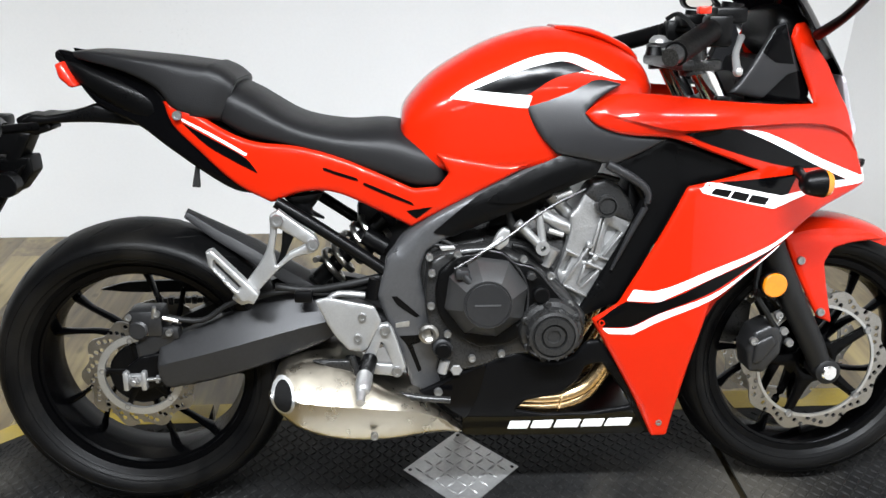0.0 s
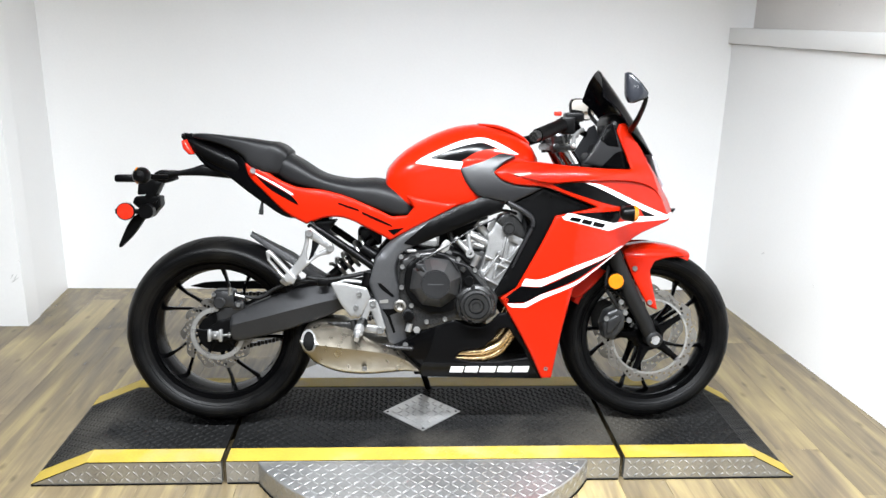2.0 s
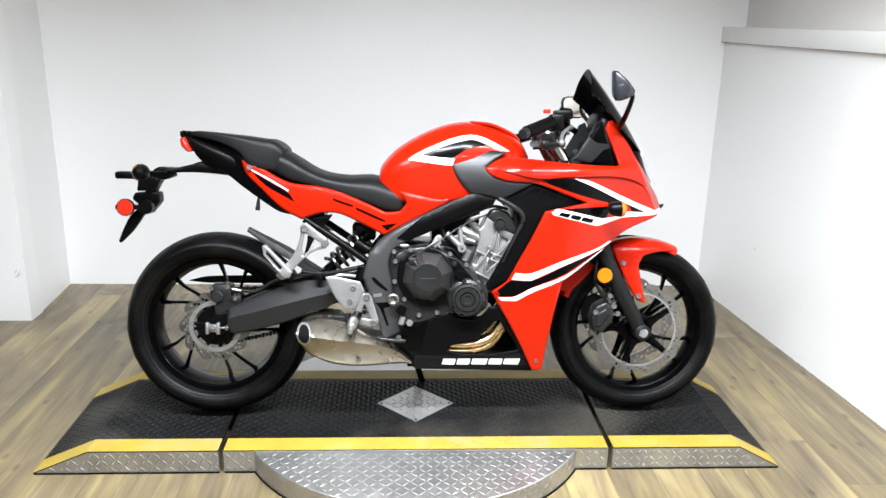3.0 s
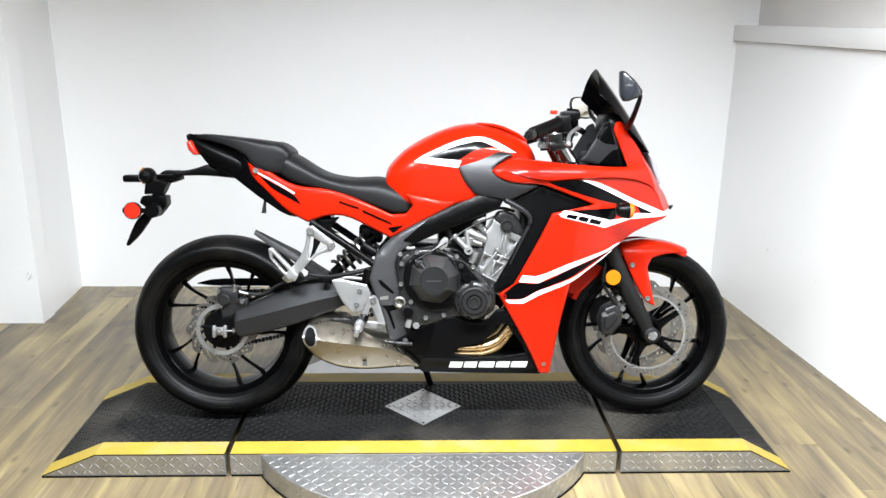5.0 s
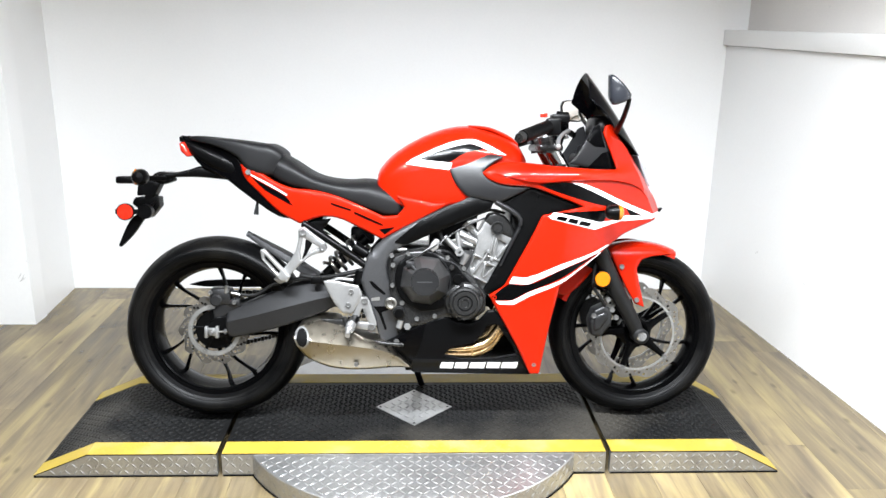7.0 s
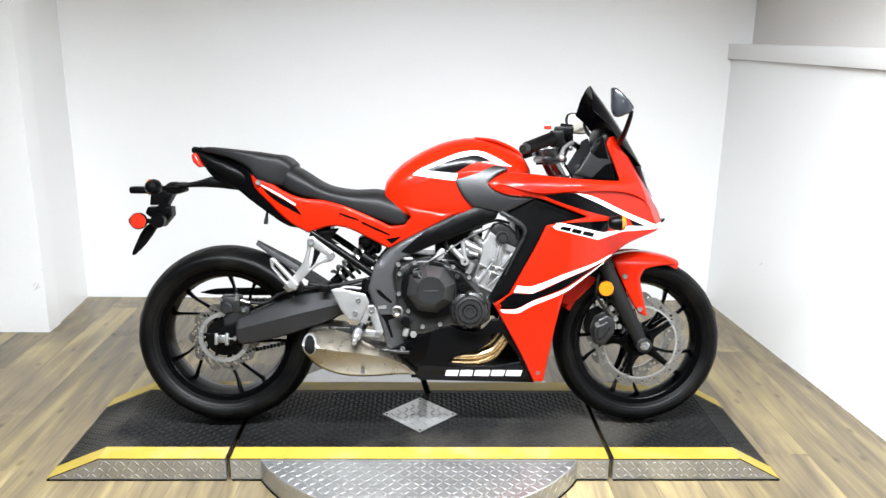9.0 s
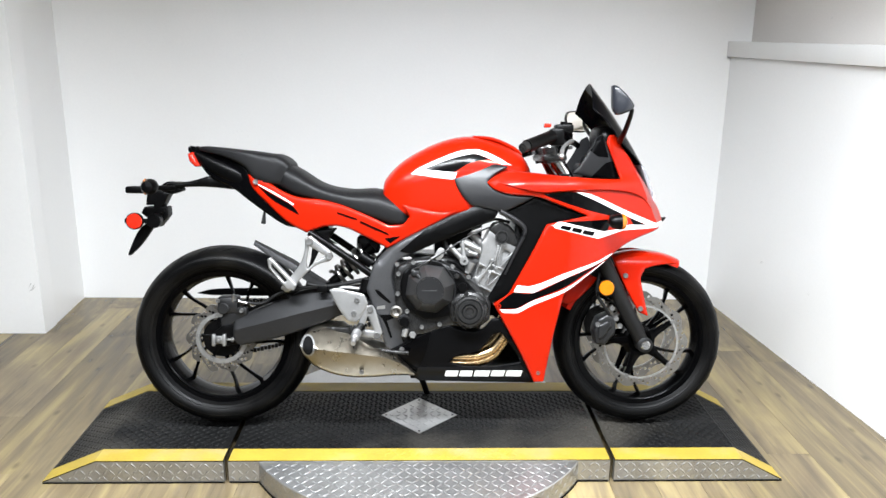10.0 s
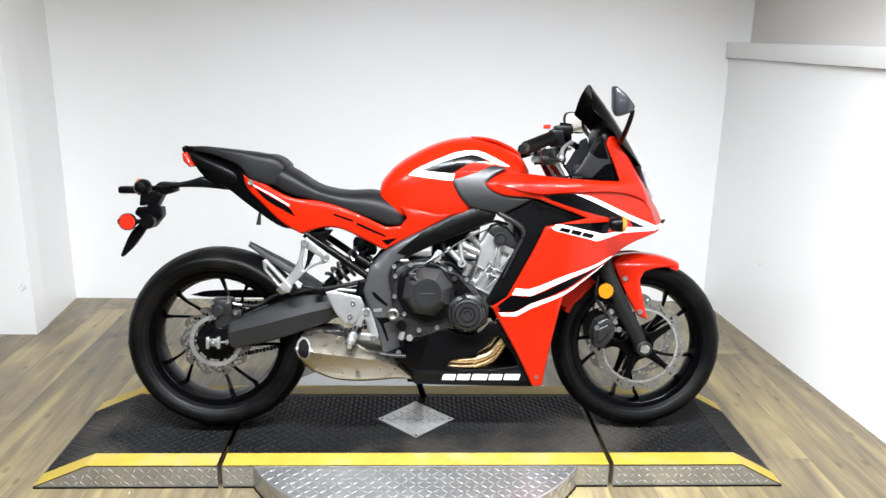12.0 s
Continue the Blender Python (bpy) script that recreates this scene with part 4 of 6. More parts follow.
# Hollows of the beam: flat black films with their shade in the colour.
part("recess_shade", decal([(-0.201, 0.490), (-0.190, 0.490), (-0.145, 0.447), (-0.152, 0.443), (-0.188, 0.470)], frame_shape, 0.0015), BLACK, fr_r)
part("recess_shade", decal([(-0.187, 0.403), (-0.141, 0.404), (-0.136, 0.391), (-0.160, 0.383), (-0.142, 0.325), (-0.149, 0.321), (-0.172, 0.382)], frame_shape, 0.0012), BLACK, fr_r)
px_, pz_ = -0.128, 0.421
part("pivot_bolt", joined(ring([(0.02, -0.008), (0.02, 0.006), (0.010, 0.006), (0.008, -0.005), (0.014, -0.01)], (px_, -0.160, pz_), 24), disc_y((px_, -0.158, pz_), 0.011, 0.01, 0.001, 6)), DISC, fr_r, "polished swingarm pivot bolt")
def swing_ridge(x):
    return tab(x, [(-0.75, 0.335), (-0.66, 0.352), (-0.33, 0.435), (-0.2, 0.44)])


def swing_width(x, z):
    ridge = swing_ridge(x)
    return tab(x, [(-0.75, 0.12), (-0.5, 0.130), (-0.3, 0.120), (-0.12, 0.112)]) - 0.75 * max(0.0, z - ridge) - 0.16 * max(0.0, ridge - z)


swing_out = [(-0.681, 0.380), (-0.653, 0.393), (-0.520, 0.448), (-0.444, 0.478), (-0.359, 0.483), (-0.255, 0.457), (-0.194, 0.427), (-0.195, 0.372), (-0.256, 0.379), (-0.317, 0.399), (-0.370, 0.374), (-0.523, 0.322), (-0.652, 0.292), (-0.672, 0.295), (-0.681, 0.316)]
sw_shape = shell(swing_out, swing_width, 0.038, 0.008, 0.010, 0.008, creases=[[(x, swing_ridge(x)) for x in (-0.676 + 0.01 * k for k in range(48))]])
sw, _ = both("swingarm_leg", sw_shape, SWING, "satin dark grey swingarm leg")
axle_plate = shell([(-0.751, 0.335), (-0.716, 0.360), (-0.666, 0.367), (-0.660, 0.299), (-0.717, 0.284), (-0.748, 0.298)], 0.104, 0.012, 0.004, 0.01, 0.006)
part("axle_plate", axle_plate, BLACK, sw, "black slotted axle plate")
part("swingarm_brace", box(-0.46, -0.34, -0.09, 0.09, 0.37, 0.46, 0.02), SWING, bike)
part("axle_block", joined(box(RX - 0.026, RX - 0.015, -0.118, -0.098, RZ - 0.02, RZ + 0.02, 0.003), box(RX + 0.010, RX + 0.021, -0.118, -0.098, RZ - 0.02, RZ + 0.02, 0.003), box(RX - 0.017, RX + 0.013, -0.114, -0.098, RZ - 0.013, RZ + 0.013, 0.003)), SATIN, sw, "silver chain adjuster block")
part("axle_nut", joined(disc_y((RX - 0.003, -0.122, RZ), 0.0115, 0.012, 0.002, 6), disc_y((RX - 0.003, -0.127, RZ), 0.006, 0.008, 0.001, 12)), BOLT, sw, "zinc axle nut")
part("adjuster_bolt", joined(tube([(RX + 0.02, -0.108, RZ), (RX + 0.058, -0.110, RZ + 0.003)], 0.0042, 10, 0), moved(lathe_z([(0.0001, 0.006), (0.009, 0.006), (0.0095, 0.0), (0.0001, 0.0)], (0, 0, 0), 6), pose(RX + 0.040, -0.109, RZ + 0.001, 0, 90, 0))), BOLT, sw, "threaded chain adjuster bolt")
part("rear_axle", tube([(RX, -0.11, RZ), (RX, 0.11, RZ)], 0.013, 14), CHROME, bike)
cx, cz = -0.707, 0.423
cal = part("rear_caliper", joined(box(cx - 0.03, cx + 0.04, -0.105, -0.045, cz - 0.022, cz + 0.035, 0.01), disc_y((cx - 0.008, -0.112, cz - 0.005), 0.02, 0.02, 0.004, 20), box(cx + 0.03, cx + 0.07, -0.1, -0.07, cz - 0.03, cz - 0.002, 0.006)), CALIPER, bike, "grey rear brake caliper")
for bx, bz in ((cx - 0.026, cz + 0.022), (cx + 0.03, cz + 0.028), (cx + 0.052, cz - 0.012)):
    bolt(cal, bx, 0.105, bz, 0.007)
part("caliper_bracket", shell([(-0.728, 0.381), (-0.716, 0.400), (-0.667, 0.409), (-0.651, 0.428), (-0.636, 0.420), (-0.648, 0.390), (-0.683, 0.367), (-0.710, 0.344), (-0.725, 0.352)], 0.098, 0.014, 0.004, 0.01, 0.003), CALIPER, cal)
part("bleed_nipple", tube([(-0.684, -0.100, 0.444), (-0.678, -0.110, 0.469)], [0.006, 0.004], 8, 0), BOLT, cal)
part("pad_pin", tube([(-0.664, -0.108, 0.445), (-0.634, -0.108, 0.437)], 0.005, 8, 0), BOLT, cal)
part("brake_hose", tube([(cx + 0.05, -0.1, cz + 0.02), (cx + 0.12, -0.1, cz + 0.012), (-0.522, -0.100, 0.472), (-0.408, -0.100, 0.494), (-0.332, -0.100, 0.487), (-0.217, -0.100, 0.506)], 0.006), HOSE, bike)
part("frame_hose", tube([(-0.436, -0.100, 0.504), (-0.370, -0.100, 0.495), (-0.293, -0.110, 0.508), (-0.207, -0.110, 0.527)], 0.008), HOSE, bike)
guard = [(-0.624, 0.640), (-0.563, 0.605), (-0.487, 0.564), (-0.411, 0.512), (-0.354, 0.476)]
gv, gf = [], []
for (gx, gz), wide in zip(guard, (0.35, 0.72, 1.0, 1.05, 1.05)):
    gv += [(gx + ox, y * wide, gz + oz * wide * 1.5) for y, ox, oz in ((-0.046, -0.002, -0.012), (-0.036, 0, 0), (0, 0, 0.006), (0.036, 0, 0), (0.046, -0.002, -0.012))]
n5 = len(guard)
gv += [(a - 0.003, b, c - 0.006) for a, b, c in gv]
for i in range(n5 - 1):
    for j in range(4):
        q = i * 5 + j
        gf += [(q, q + 1, q + 6, q + 5), (q + 5 * n5, q + 5 + 5 * n5, q + 6 + 5 * n5, q + 1 + 5 * n5)]
gf += [(a, b, b + 5 * n5, a + 5 * n5) for a, b in edge_loops([f for f in gf if max(f) < 5 * n5])]
part("hugger", (gv, gf), VINYL, bike, "black rear mudguard over the tyre")
part("chain_guard", flipped(shell([(-0.862, 0.437), (-0.80, 0.452), (-0.66, 0.456), (-0.50, 0.462), (-0.50, 0.430), (-0.66, 0.428), (-0.80, 0.430)], 0.11, 0.012, 0.003, 0.02)), BLACK, bike)


def chain_run(z0, z1):
    links = []
    for i in range(44):
        t = i / 43
        x, z = RX + 0.56 * t, z0 + (z1 - z0) * t
        links.append(box(x - 0.0055, x + 0.0055, 0.082, 0.094 if i % 2 else 0.098, z - (0.006 if i % 2 else 0.008), z + (0.006 if i % 2 else 0.008)))
    return joined(*links)


for z0, z1 in ((RZ + 0.1, RZ + 0.11), (RZ - 0.1, RZ + 0.03)):
    part("chain_run", chain_run(z0, z1), CHARCOAL, bike, "oily steel drive chain")

# subframe and shock
both("subframe_tube", tube([(-0.422, -0.115, 0.681), (-0.329, -0.118, 0.621), (-0.169, -0.120, 0.509)], 0.0125, 14), BLACK, "black subframe tube")
part("battery_box", loft([(-0.47, 0.69, 0.73, 0.07), (-0.36, 0.715, 0.76, 0.08), (-0.2, 0.70, 0.75, 0.085), (-0.12, 0.66, 0.72, 0.09)], 20, 3, 4), BLACK, bike)
part("under_seat_bracket", shell([(-0.413, 0.685), (-0.330, 0.694), (-0.359, 0.656), (-0.330, 0.637), (-0.383, 0.652)], 0.09, 0.02, 0.004), BLACK, bike)
top_s, low_s = Vector((-0.213, -0.030, 0.626)), Vector((-0.355, -0.030, 0.496))
part("hub_cover", disc_y((RX, -0.079, RZ), 0.066, 0.012, 0.004, 40), BLACK, rear)
axis = low_s - top_s
u1 = axis.normalized().cross(Vector((0, 1, 0)))
u2 = Vector((0, 1, 0))
shock = part("shock_absorber", tube([top_s, low_s], 0.018, 16, 0), BLACK, bike, "black rear shock absorber")
part("spring", tube([tuple(top_s + axis * (0.1 + 0.78 * i / 72) + (u1 * math.cos(i * 0.48) + u2 * math.sin(i * 0.48)) * 0.034) for i in range(73)], 0.0065, 8, 0), DISC, shock, "grey steel coil spring")
part("reservoir", tube([(-0.256, -0.060, 0.598), (-0.213, -0.060, 0.570)], 0.02, 16, 0), BLACK, shock)

part("rear_master_reservoir", joined(tube([(-0.240, -0.120, 0.482), (-0.232, -0.120, 0.524)], 0.014, 14, 0)), BLACK, bike)
part("cable_clip", box(-0.395, -0.359, -0.135, -0.115, 0.479, 0.503, 0.004), BLACK, bike)
part("brake_switch", tube([(-0.254, -0.130, 0.492), (-0.307, -0.130, 0.496), (-0.330, -0.130, 0.481)], 0.007, 10), SILVER, bike)
part("shock_mount", box(-0.27, -0.19, -0.03, 0.05, 0.60, 0.66, 0.01), BLACK, bike)
part("shock_linkage", joined(box(-0.38, -0.33, -0.03, 0.04, 0.42, 0.50, 0.01)), BLACK, bike)

# pegs and brackets
pb_out = [(-0.432, 0.662), (-0.413, 0.673), (-0.395, 0.658), (-0.346, 0.621), (-0.338, 0.602), (-0.350, 0.587), (-0.391, 0.576), (-0.440, 0.534), (-0.483, 0.485), (-0.497, 0.482), (-0.515, 0.497), (-0.484, 0.531), (-0.448, 0.580), (-0.433, 0.625)]
peg_bracket = part("pillion_bracket", shell(pb_out, 0.15, 0.014, 0.004, 0.01, 0.004, [[(-0.418, 0.638), (-0.363, 0.604), (-0.398, 0.587), (-0.424, 0.561), (-0.428, 0.587)]]), SATIN, bike, "silver alloy pillion peg bracket")
# Added black sheet; stands in for the dark inside the bracket hole.
part("hole_dark_sheet", shell([(-0.409, 0.631), (-0.387, 0.618), (-0.403, 0.586), (-0.420, 0.546), (-0.427, 0.552), (-0.414, 0.593)], 0.142, 0.01, 0.002, 0.01, 0.002), BLACK, peg_bracket)
part("folded_peg", shell([(-0.554, 0.597), (-0.542, 0.601), (-0.457, 0.510), (-0.469, 0.490), (-0.491, 0.495), (-0.550, 0.567)], 0.168, 0.02, 0.004, 0.01, 0.003, [[(-0.540, 0.582), (-0.490, 0.526), (-0.498, 0.518), (-0.541, 0.567)]]), SATIN, peg_bracket, "folded silver pillion footpeg")
for x, z in [(-0.417, 0.653), (-0.351, 0.604)]:
    bolt(peg_bracket, x, 0.155, z, 0.012)
heel = part("heel_guard", shell([(-0.351, 0.493), (-0.328, 0.499), (-0.235, 0.479), (-0.222, 0.448), (-0.251, 0.391), (-0.262, 0.384), (-0.288, 0.388), (-0.318, 0.425)], 0.162, 0.006, 0.003, 0.01, 0.004), SATIN, bike, "silver alloy heel guard plate")
for x, z in [(-0.259, 0.459), (-0.269, 0.415)]:
    bolt(heel, x, 0.165, z, 0.0085)
step = part("rider_bracket", shell([(-0.232, 0.438), (-0.209, 0.440), (-0.198, 0.424), (-0.174, 0.345), (-0.187, 0.326), (-0.255, 0.336), (-0.270, 0.346), (-0.255, 0.381)], 0.157, 0.014, 0.004, 0.01, 0.004, [[(-0.223, 0.403), (-0.202, 0.353), (-0.240, 0.357)]]), SATIN, bike, "silver alloy rider peg bracket")
for x, z in [(-0.215, 0.427), (-0.193, 0.339)]:
    bolt(step, x, 0.16, z, 0.011)
part("rider_peg", tube([(-0.247, -0.160, 0.366), (-0.252, -0.200, 0.363), (-0.255, -0.225, 0.361)], 0.016, 16), BLACK, step, "rubber-topped rider footpeg")
part("peg_tip", tube([(-0.255, -0.225, 0.361), (-0.257, -0.260, 0.356), (-0.259, -0.270, 0.353), (-0.260, -0.275, 0.350), (-0.261, -0.300, 0.343)], [0.016, 0.0155, 0.013, 0.009, 0.008], 16, 2), SATIN, step, "silver peg end")
part("brake_pedal", tube([(-0.283, -0.160, 0.374), (-0.255, -0.165, 0.311), (-0.161, -0.170, 0.288), (-0.086, -0.180, 0.284)], 0.007, 10), CHARCOAL, bike)
part("brake_cylinder", tube([(-0.282, -0.140, 0.362), (-0.290, -0.140, 0.320)], 0.016, 14, 0), BLACK, bike)

# engine
case_out = [(-0.129, 0.571), (-0.075, 0.594), (0.000, 0.601), (0.076, 0.562), (0.143, 0.508), (0.190, 0.450), (0.186, 0.392), (0.144, 0.362), (0.049, 0.370), (-0.028, 0.344), (-0.100, 0.333), (-0.119, 0.396), (-0.134, 0.472)]
engine = part("crankcase", joined(shell(case_out, 0.165, 0.05, 0.012, 0.016), box(-0.15, 0.16, -0.12, 0.13, 0.24, 0.60, 0.02)), CHARCOAL, bike, "charcoal painted engine crankcase")
kx, kz = -0.015, 0.501
clutch = part("clutch_cover", joined(lathe([(0.0001, -0.060), (0.045, -0.060), (0.046, -0.056), (0.0475, -0.056), (0.078, -0.024), (0.0845, -0.010), (0.085, 0.03)], (kx, -0.17, kz), 8, 14)), ENGINE_GLOSS, engine, "faceted satin black clutch cover", 22)
part("clutch_flange", shell([(-0.029, 0.590), (-0.010, 0.596), (0.016, 0.590), (0.041, 0.570), (0.080, 0.558), (0.139, 0.492), (0.150, 0.478), (0.100, 0.450), (0.060, 0.420), (0.020, 0.400), (-0.030, 0.396), (-0.078, 0.424), (-0.106, 0.462), (-0.115, 0.505), (-0.107, 0.553), (-0.070, 0.585)], 0.179, 0.02, 0.004, 0.011, 0.006), BLACK, engine, "flat black cover flange")
part("cover_lip", tube([(-0.010, -0.180, 0.594), (0.016, -0.180, 0.588), (0.041, -0.180, 0.568), (0.080, -0.180, 0.556), (0.110, -0.180, 0.522), (0.138, -0.180, 0.490)], 0.0026, 8), SWING, engine, "raised grey cover lip")
part("cover_lip", tube([(0.041, -0.181, 0.566), (0.060, -0.181, 0.537), (0.068, -0.181, 0.500), (0.062, -0.181, 0.462), (0.046, -0.181, 0.440)], 0.0022, 8), SWING, engine)
part("cover_plate", joined(disc_y((kx - 0.002, -0.2335, kz + 0.002), 0.0425, 0.005, 0.001, 44), ring([(0.0432, -0.2325), (0.0462, -0.2325), (0.0468, -0.2285), (0.0432, -0.2285)], (kx - 0.002, 0, kz + 0.002), 44)), SWING, clutch, "satin grey centre plate")
part("clutch_badge", box(kx - 0.027, kx + 0.022, -0.2352, -0.2330, kz + 0.0005, kz + 0.0035), FRAME_PAINT, clutch)
part("timing_plug", disc_y((0.092, -0.196, 0.506), 0.0165, 0.02, 0.003, 28), BLACK, engine, "round black timing plug")
part("flange_boss", disc_y((0.072, -0.194, 0.544), 0.0088, 0.02, 0.003, 18), CHARCOAL, engine)
part("clutch_arm", joined(box(-0.078, -0.050, -0.212, -0.18, 0.546, 0.566, 0.005), tube([(-0.060, -0.205, 0.553), (-0.040, -0.212, 0.531)], [0.009, 0.007], 10, 0)), SWING, engine, "clutch release arm")
ax, az = 0.114, 0.431
part("alternator_cover", lathe([(0.0001, -0.046), (0.012, -0.046), (0.0135, -0.050), (0.021, -0.050), (0.0225, -0.042), (0.0245, -0.042), (0.026, -0.052), (0.038, -0.052), (0.0395, -0.044), (0.0415, -0.044), (0.043, -0.049), (0.0485, -0.047), (0.051, -0.040), (0.0515, -0.022), (0.060, -0.018), (0.0655, -0.008), (0.0665, 0.02)], (ax, -0.17, az), 56), CHARCOAL, engine, "round stepped alternator cover", 28)
for q in (100, 155, 215, 255, 330, 30):
    ex, ez = ax + 0.0565 * math.cos(radians(q)), az + 0.0565 * math.sin(radians(q))
    part("cover_ear", disc_y((ex, -0.194, ez), 0.0085, 0.02, 0.002, 16), CHARCOAL, engine)
    bolt(engine, ex, 0.193, ez, 0.0045, CHARCOAL)
for q in range(18):
    c, d = math.cos(radians(20 * q)), math.sin(radians(20 * q))
    part("cover_tooth", tube([(ax + 0.0505 * c, -0.2165, az + 0.0505 * d), (ax + 0.0515 * c, -0.196, az + 0.0515 * d)], 0.0022, 6, 0), CHARCOAL, engine)
for x, z in [(-0.125, 0.582), (-0.071, 0.588), (-0.121, 0.550), (-0.123, 0.483), (-0.091, 0.424), (-0.042, 0.371), (0.058, 0.575), (0.112, 0.540), (0.152, 0.480), (0.017, 0.380)]:
    bolt(engine, x, 0.176, z, 0.0076)
part("drain_plug", disc_y((-0.073, -0.168, 0.342), 0.0125, 0.02, 0.002, 6), SATIN, engine)
part("coolant_pipe", tube([(-0.095, -0.165, 0.364), (-0.102, -0.165, 0.338)], 0.010, 12, 0), SATIN, engine, "short silver coolant pipe")
part("gear_sensor", disc_y((-0.101, -0.178, 0.392), 0.021, 0.03, 0.004, 10), SWING, engine)
part("sensor_clip", shell([(-0.108, 0.607), (-0.078, 0.608), (-0.075, 0.601), (-0.102, 0.598)], 0.19, 0.006, 0.002, 0.008, 0.003), SATIN, engine)
part("oil_filler", disc_y((-0.100, -0.185, 0.390), 0.017, 0.02, 0.003, 12), BLACK, engine)
part("sensor", tube([(-0.066, -0.170, 0.565), (-0.052, -0.190, 0.549)], 0.014, 12, 0), BLACK, engine)
cyl_out = [(0.183, 0.697), (0.209, 0.680), (0.242, 0.655), (0.281, 0.638), (0.281, 0.613), (0.254, 0.556), (0.236, 0.520), (0.203, 0.467), (0.184, 0.442), (0.171, 0.463), (0.142, 0.505), (0.131, 0.531), (0.145, 0.575), (0.157, 0.627), (0.154, 0.650), (0.169, 0.668)]
cyl_holes = [[(0.231, 0.629), (0.255, 0.617), (0.221, 0.573)], [(0.186, 0.543), (0.213, 0.538), (0.181, 0.511)], [(0.185, 0.585), (0.203, 0.575), (0.197, 0.557), (0.181, 0.560)], [(0.149, 0.568), (0.162, 0.566), (0.147, 0.536), (0.140, 0.537)], [(0.150, 0.498), (0.188, 0.480), (0.184, 0.466), (0.176, 0.469)]]
cyl_shape = shell(cyl_out, 0.138, 0.018, 0.005, 0.009, 0.005, cyl_holes)
cyl = part("cylinder_block", joined(cyl_shape, moved(box(-0.050, 0.050, -0.124, 0.14, -0.11, 0.10, 0.01), pose(0.205, 0, 0.575, 0, 27, 0))), SILVER, bike, "bare cast aluminium cylinder block", 30)
part("head_cover", shell([(0.181, 0.694), (0.196, 0.716), (0.222, 0.723), (0.250, 0.710), (0.270, 0.684), (0.286, 0.640), (0.279, 0.634), (0.242, 0.650), (0.209, 0.673)], 0.143, 0.05, 0.007, 0.010, 0.004), CHARCOAL, cyl, "black painted head cover")
part("cam_cap", joined(ring([(0.0175, -0.012), (0.0215, -0.012), (0.0225, 0.0), (0.0225, 0.012), (0.0175, 0.012)], (0.224, -0.146, 0.672), 32), disc_y((0.224, -0.153, 0.672), 0.0172, 0.014, 0.002, 28)), CHARCOAL, cyl, "dark round cam end cap")
for ra, rb in [((0.215, 0.648), (0.198, 0.576)), ((0.223, 0.648), (0.206, 0.574)), ((0.259, 0.617), (0.223, 0.569)), ((0.278, 0.612), (0.231, 0.521)), ((0.197, 0.594), (0.143, 0.512)), ((0.147, 0.583), (0.174, 0.570)), ((0.193, 0.577), (0.246, 0.556)), ((0.190, 0.556), (0.237, 0.535)), ((0.144, 0.511), (0.195, 0.485)), ((0.186, 0.552), (0.174, 0.511)), ((0.215, 0.540), (0.180, 0.505)), ((0.232, 0.523), (0.187, 0.451)), ((0.246, 0.556), (0.226, 0.510))]:
    along = Vector((rb[0] - ra[0], 0, rb[1] - ra[1]))
    turn_y = math.degrees(math.atan2(-along.z, along.x))
    part("rib", moved(box(0, along.length, -0.009, 0.002, -0.0024, 0.0024, 0.0015), pose(ra[0], -0.138, ra[1], 0, turn_y, 0)), SILVER, cyl)
for x, z in [(0.206, 0.566), (0.246, 0.556), (0.238, 0.528), (0.194, 0.592), (0.274, 0.626)]:
    part("cast_boss", disc_y((x, -0.150, z), 0.0062, 0.014, 0.002, 14), SILVER, cyl)
part("stay_boss", ring([(0.014, -0.012), (0.014, 0.02), (0.006, 0.02), (0.006, -0.012)], ([(0.097, 0.593)][0][0], -0.155, [(0.097, 0.593)][0][1]), 20), SILVER, cyl)
part("engine_stay", joined(tube([(0.048, -0.150, 0.641), (0.097, -0.155, 0.592)], 0.010, 10, 0), tube([(0.090, -0.150, 0.656), (0.099, -0.155, 0.596)], 0.008, 10, 0)), SILVER, cyl)
part("intake_pipe", joined(tube([(0.099, -0.120, 0.653), (0.178, -0.120, 0.609)], 0.014, 12, 0), tube([(0.120, -0.100, 0.684), (0.172, -0.100, 0.632)], 0.014, 12, 0)), SILVER, bike)
part("throttle_body", joined(loft([(0.0, 0.60, 0.70, 0.09), (0.08, 0.62, 0.73, 0.10), (0.16, 0.66, 0.76, 0.10)], 20, 3, 4)), BLACK, bike)
part("clutch_cable", tube([(-0.078, -0.190, 0.562), (0.018, -0.180, 0.616), (0.095, -0.160, 0.665), (0.182, -0.140, 0.704)], 0.0026, 8), CHARCOAL, bike, "thin dark clutch cable")
part("cable_bracket", shell([(-0.006, 0.603), (0.005, 0.626), (0.018, 0.639), (0.031, 0.633), (0.027, 0.607), (0.009, 0.594)], 0.18, 0.01, 0.003, 0.008, 0.003), SATIN, bike)
for line in [[(-0.140, -0.133, 0.602), (-0.083, -0.133, 0.590), (-0.017, -0.133, 0.602)], [(-0.102, -0.133, 0.606), (-0.055, -0.133, 0.573), (-0.084, -0.133, 0.525)], [(0.145, -0.133, 0.711), (0.202, -0.133, 0.730), (0.250, -0.133, 0.719)]]:
    part("hose", tube(line, 0.005, 8), HOSE, bike)
part("throttle_link", tube([(0.113, -0.13, 0.62), (0.143, -0.13, 0.61)], 0.006, 10, 0), SATIN, bike)
part("injector", tube([(0.087, -0.125, 0.651), (0.154, -0.125, 0.627)], [0.011, 0.009], 12, 0), SILVER, bike)
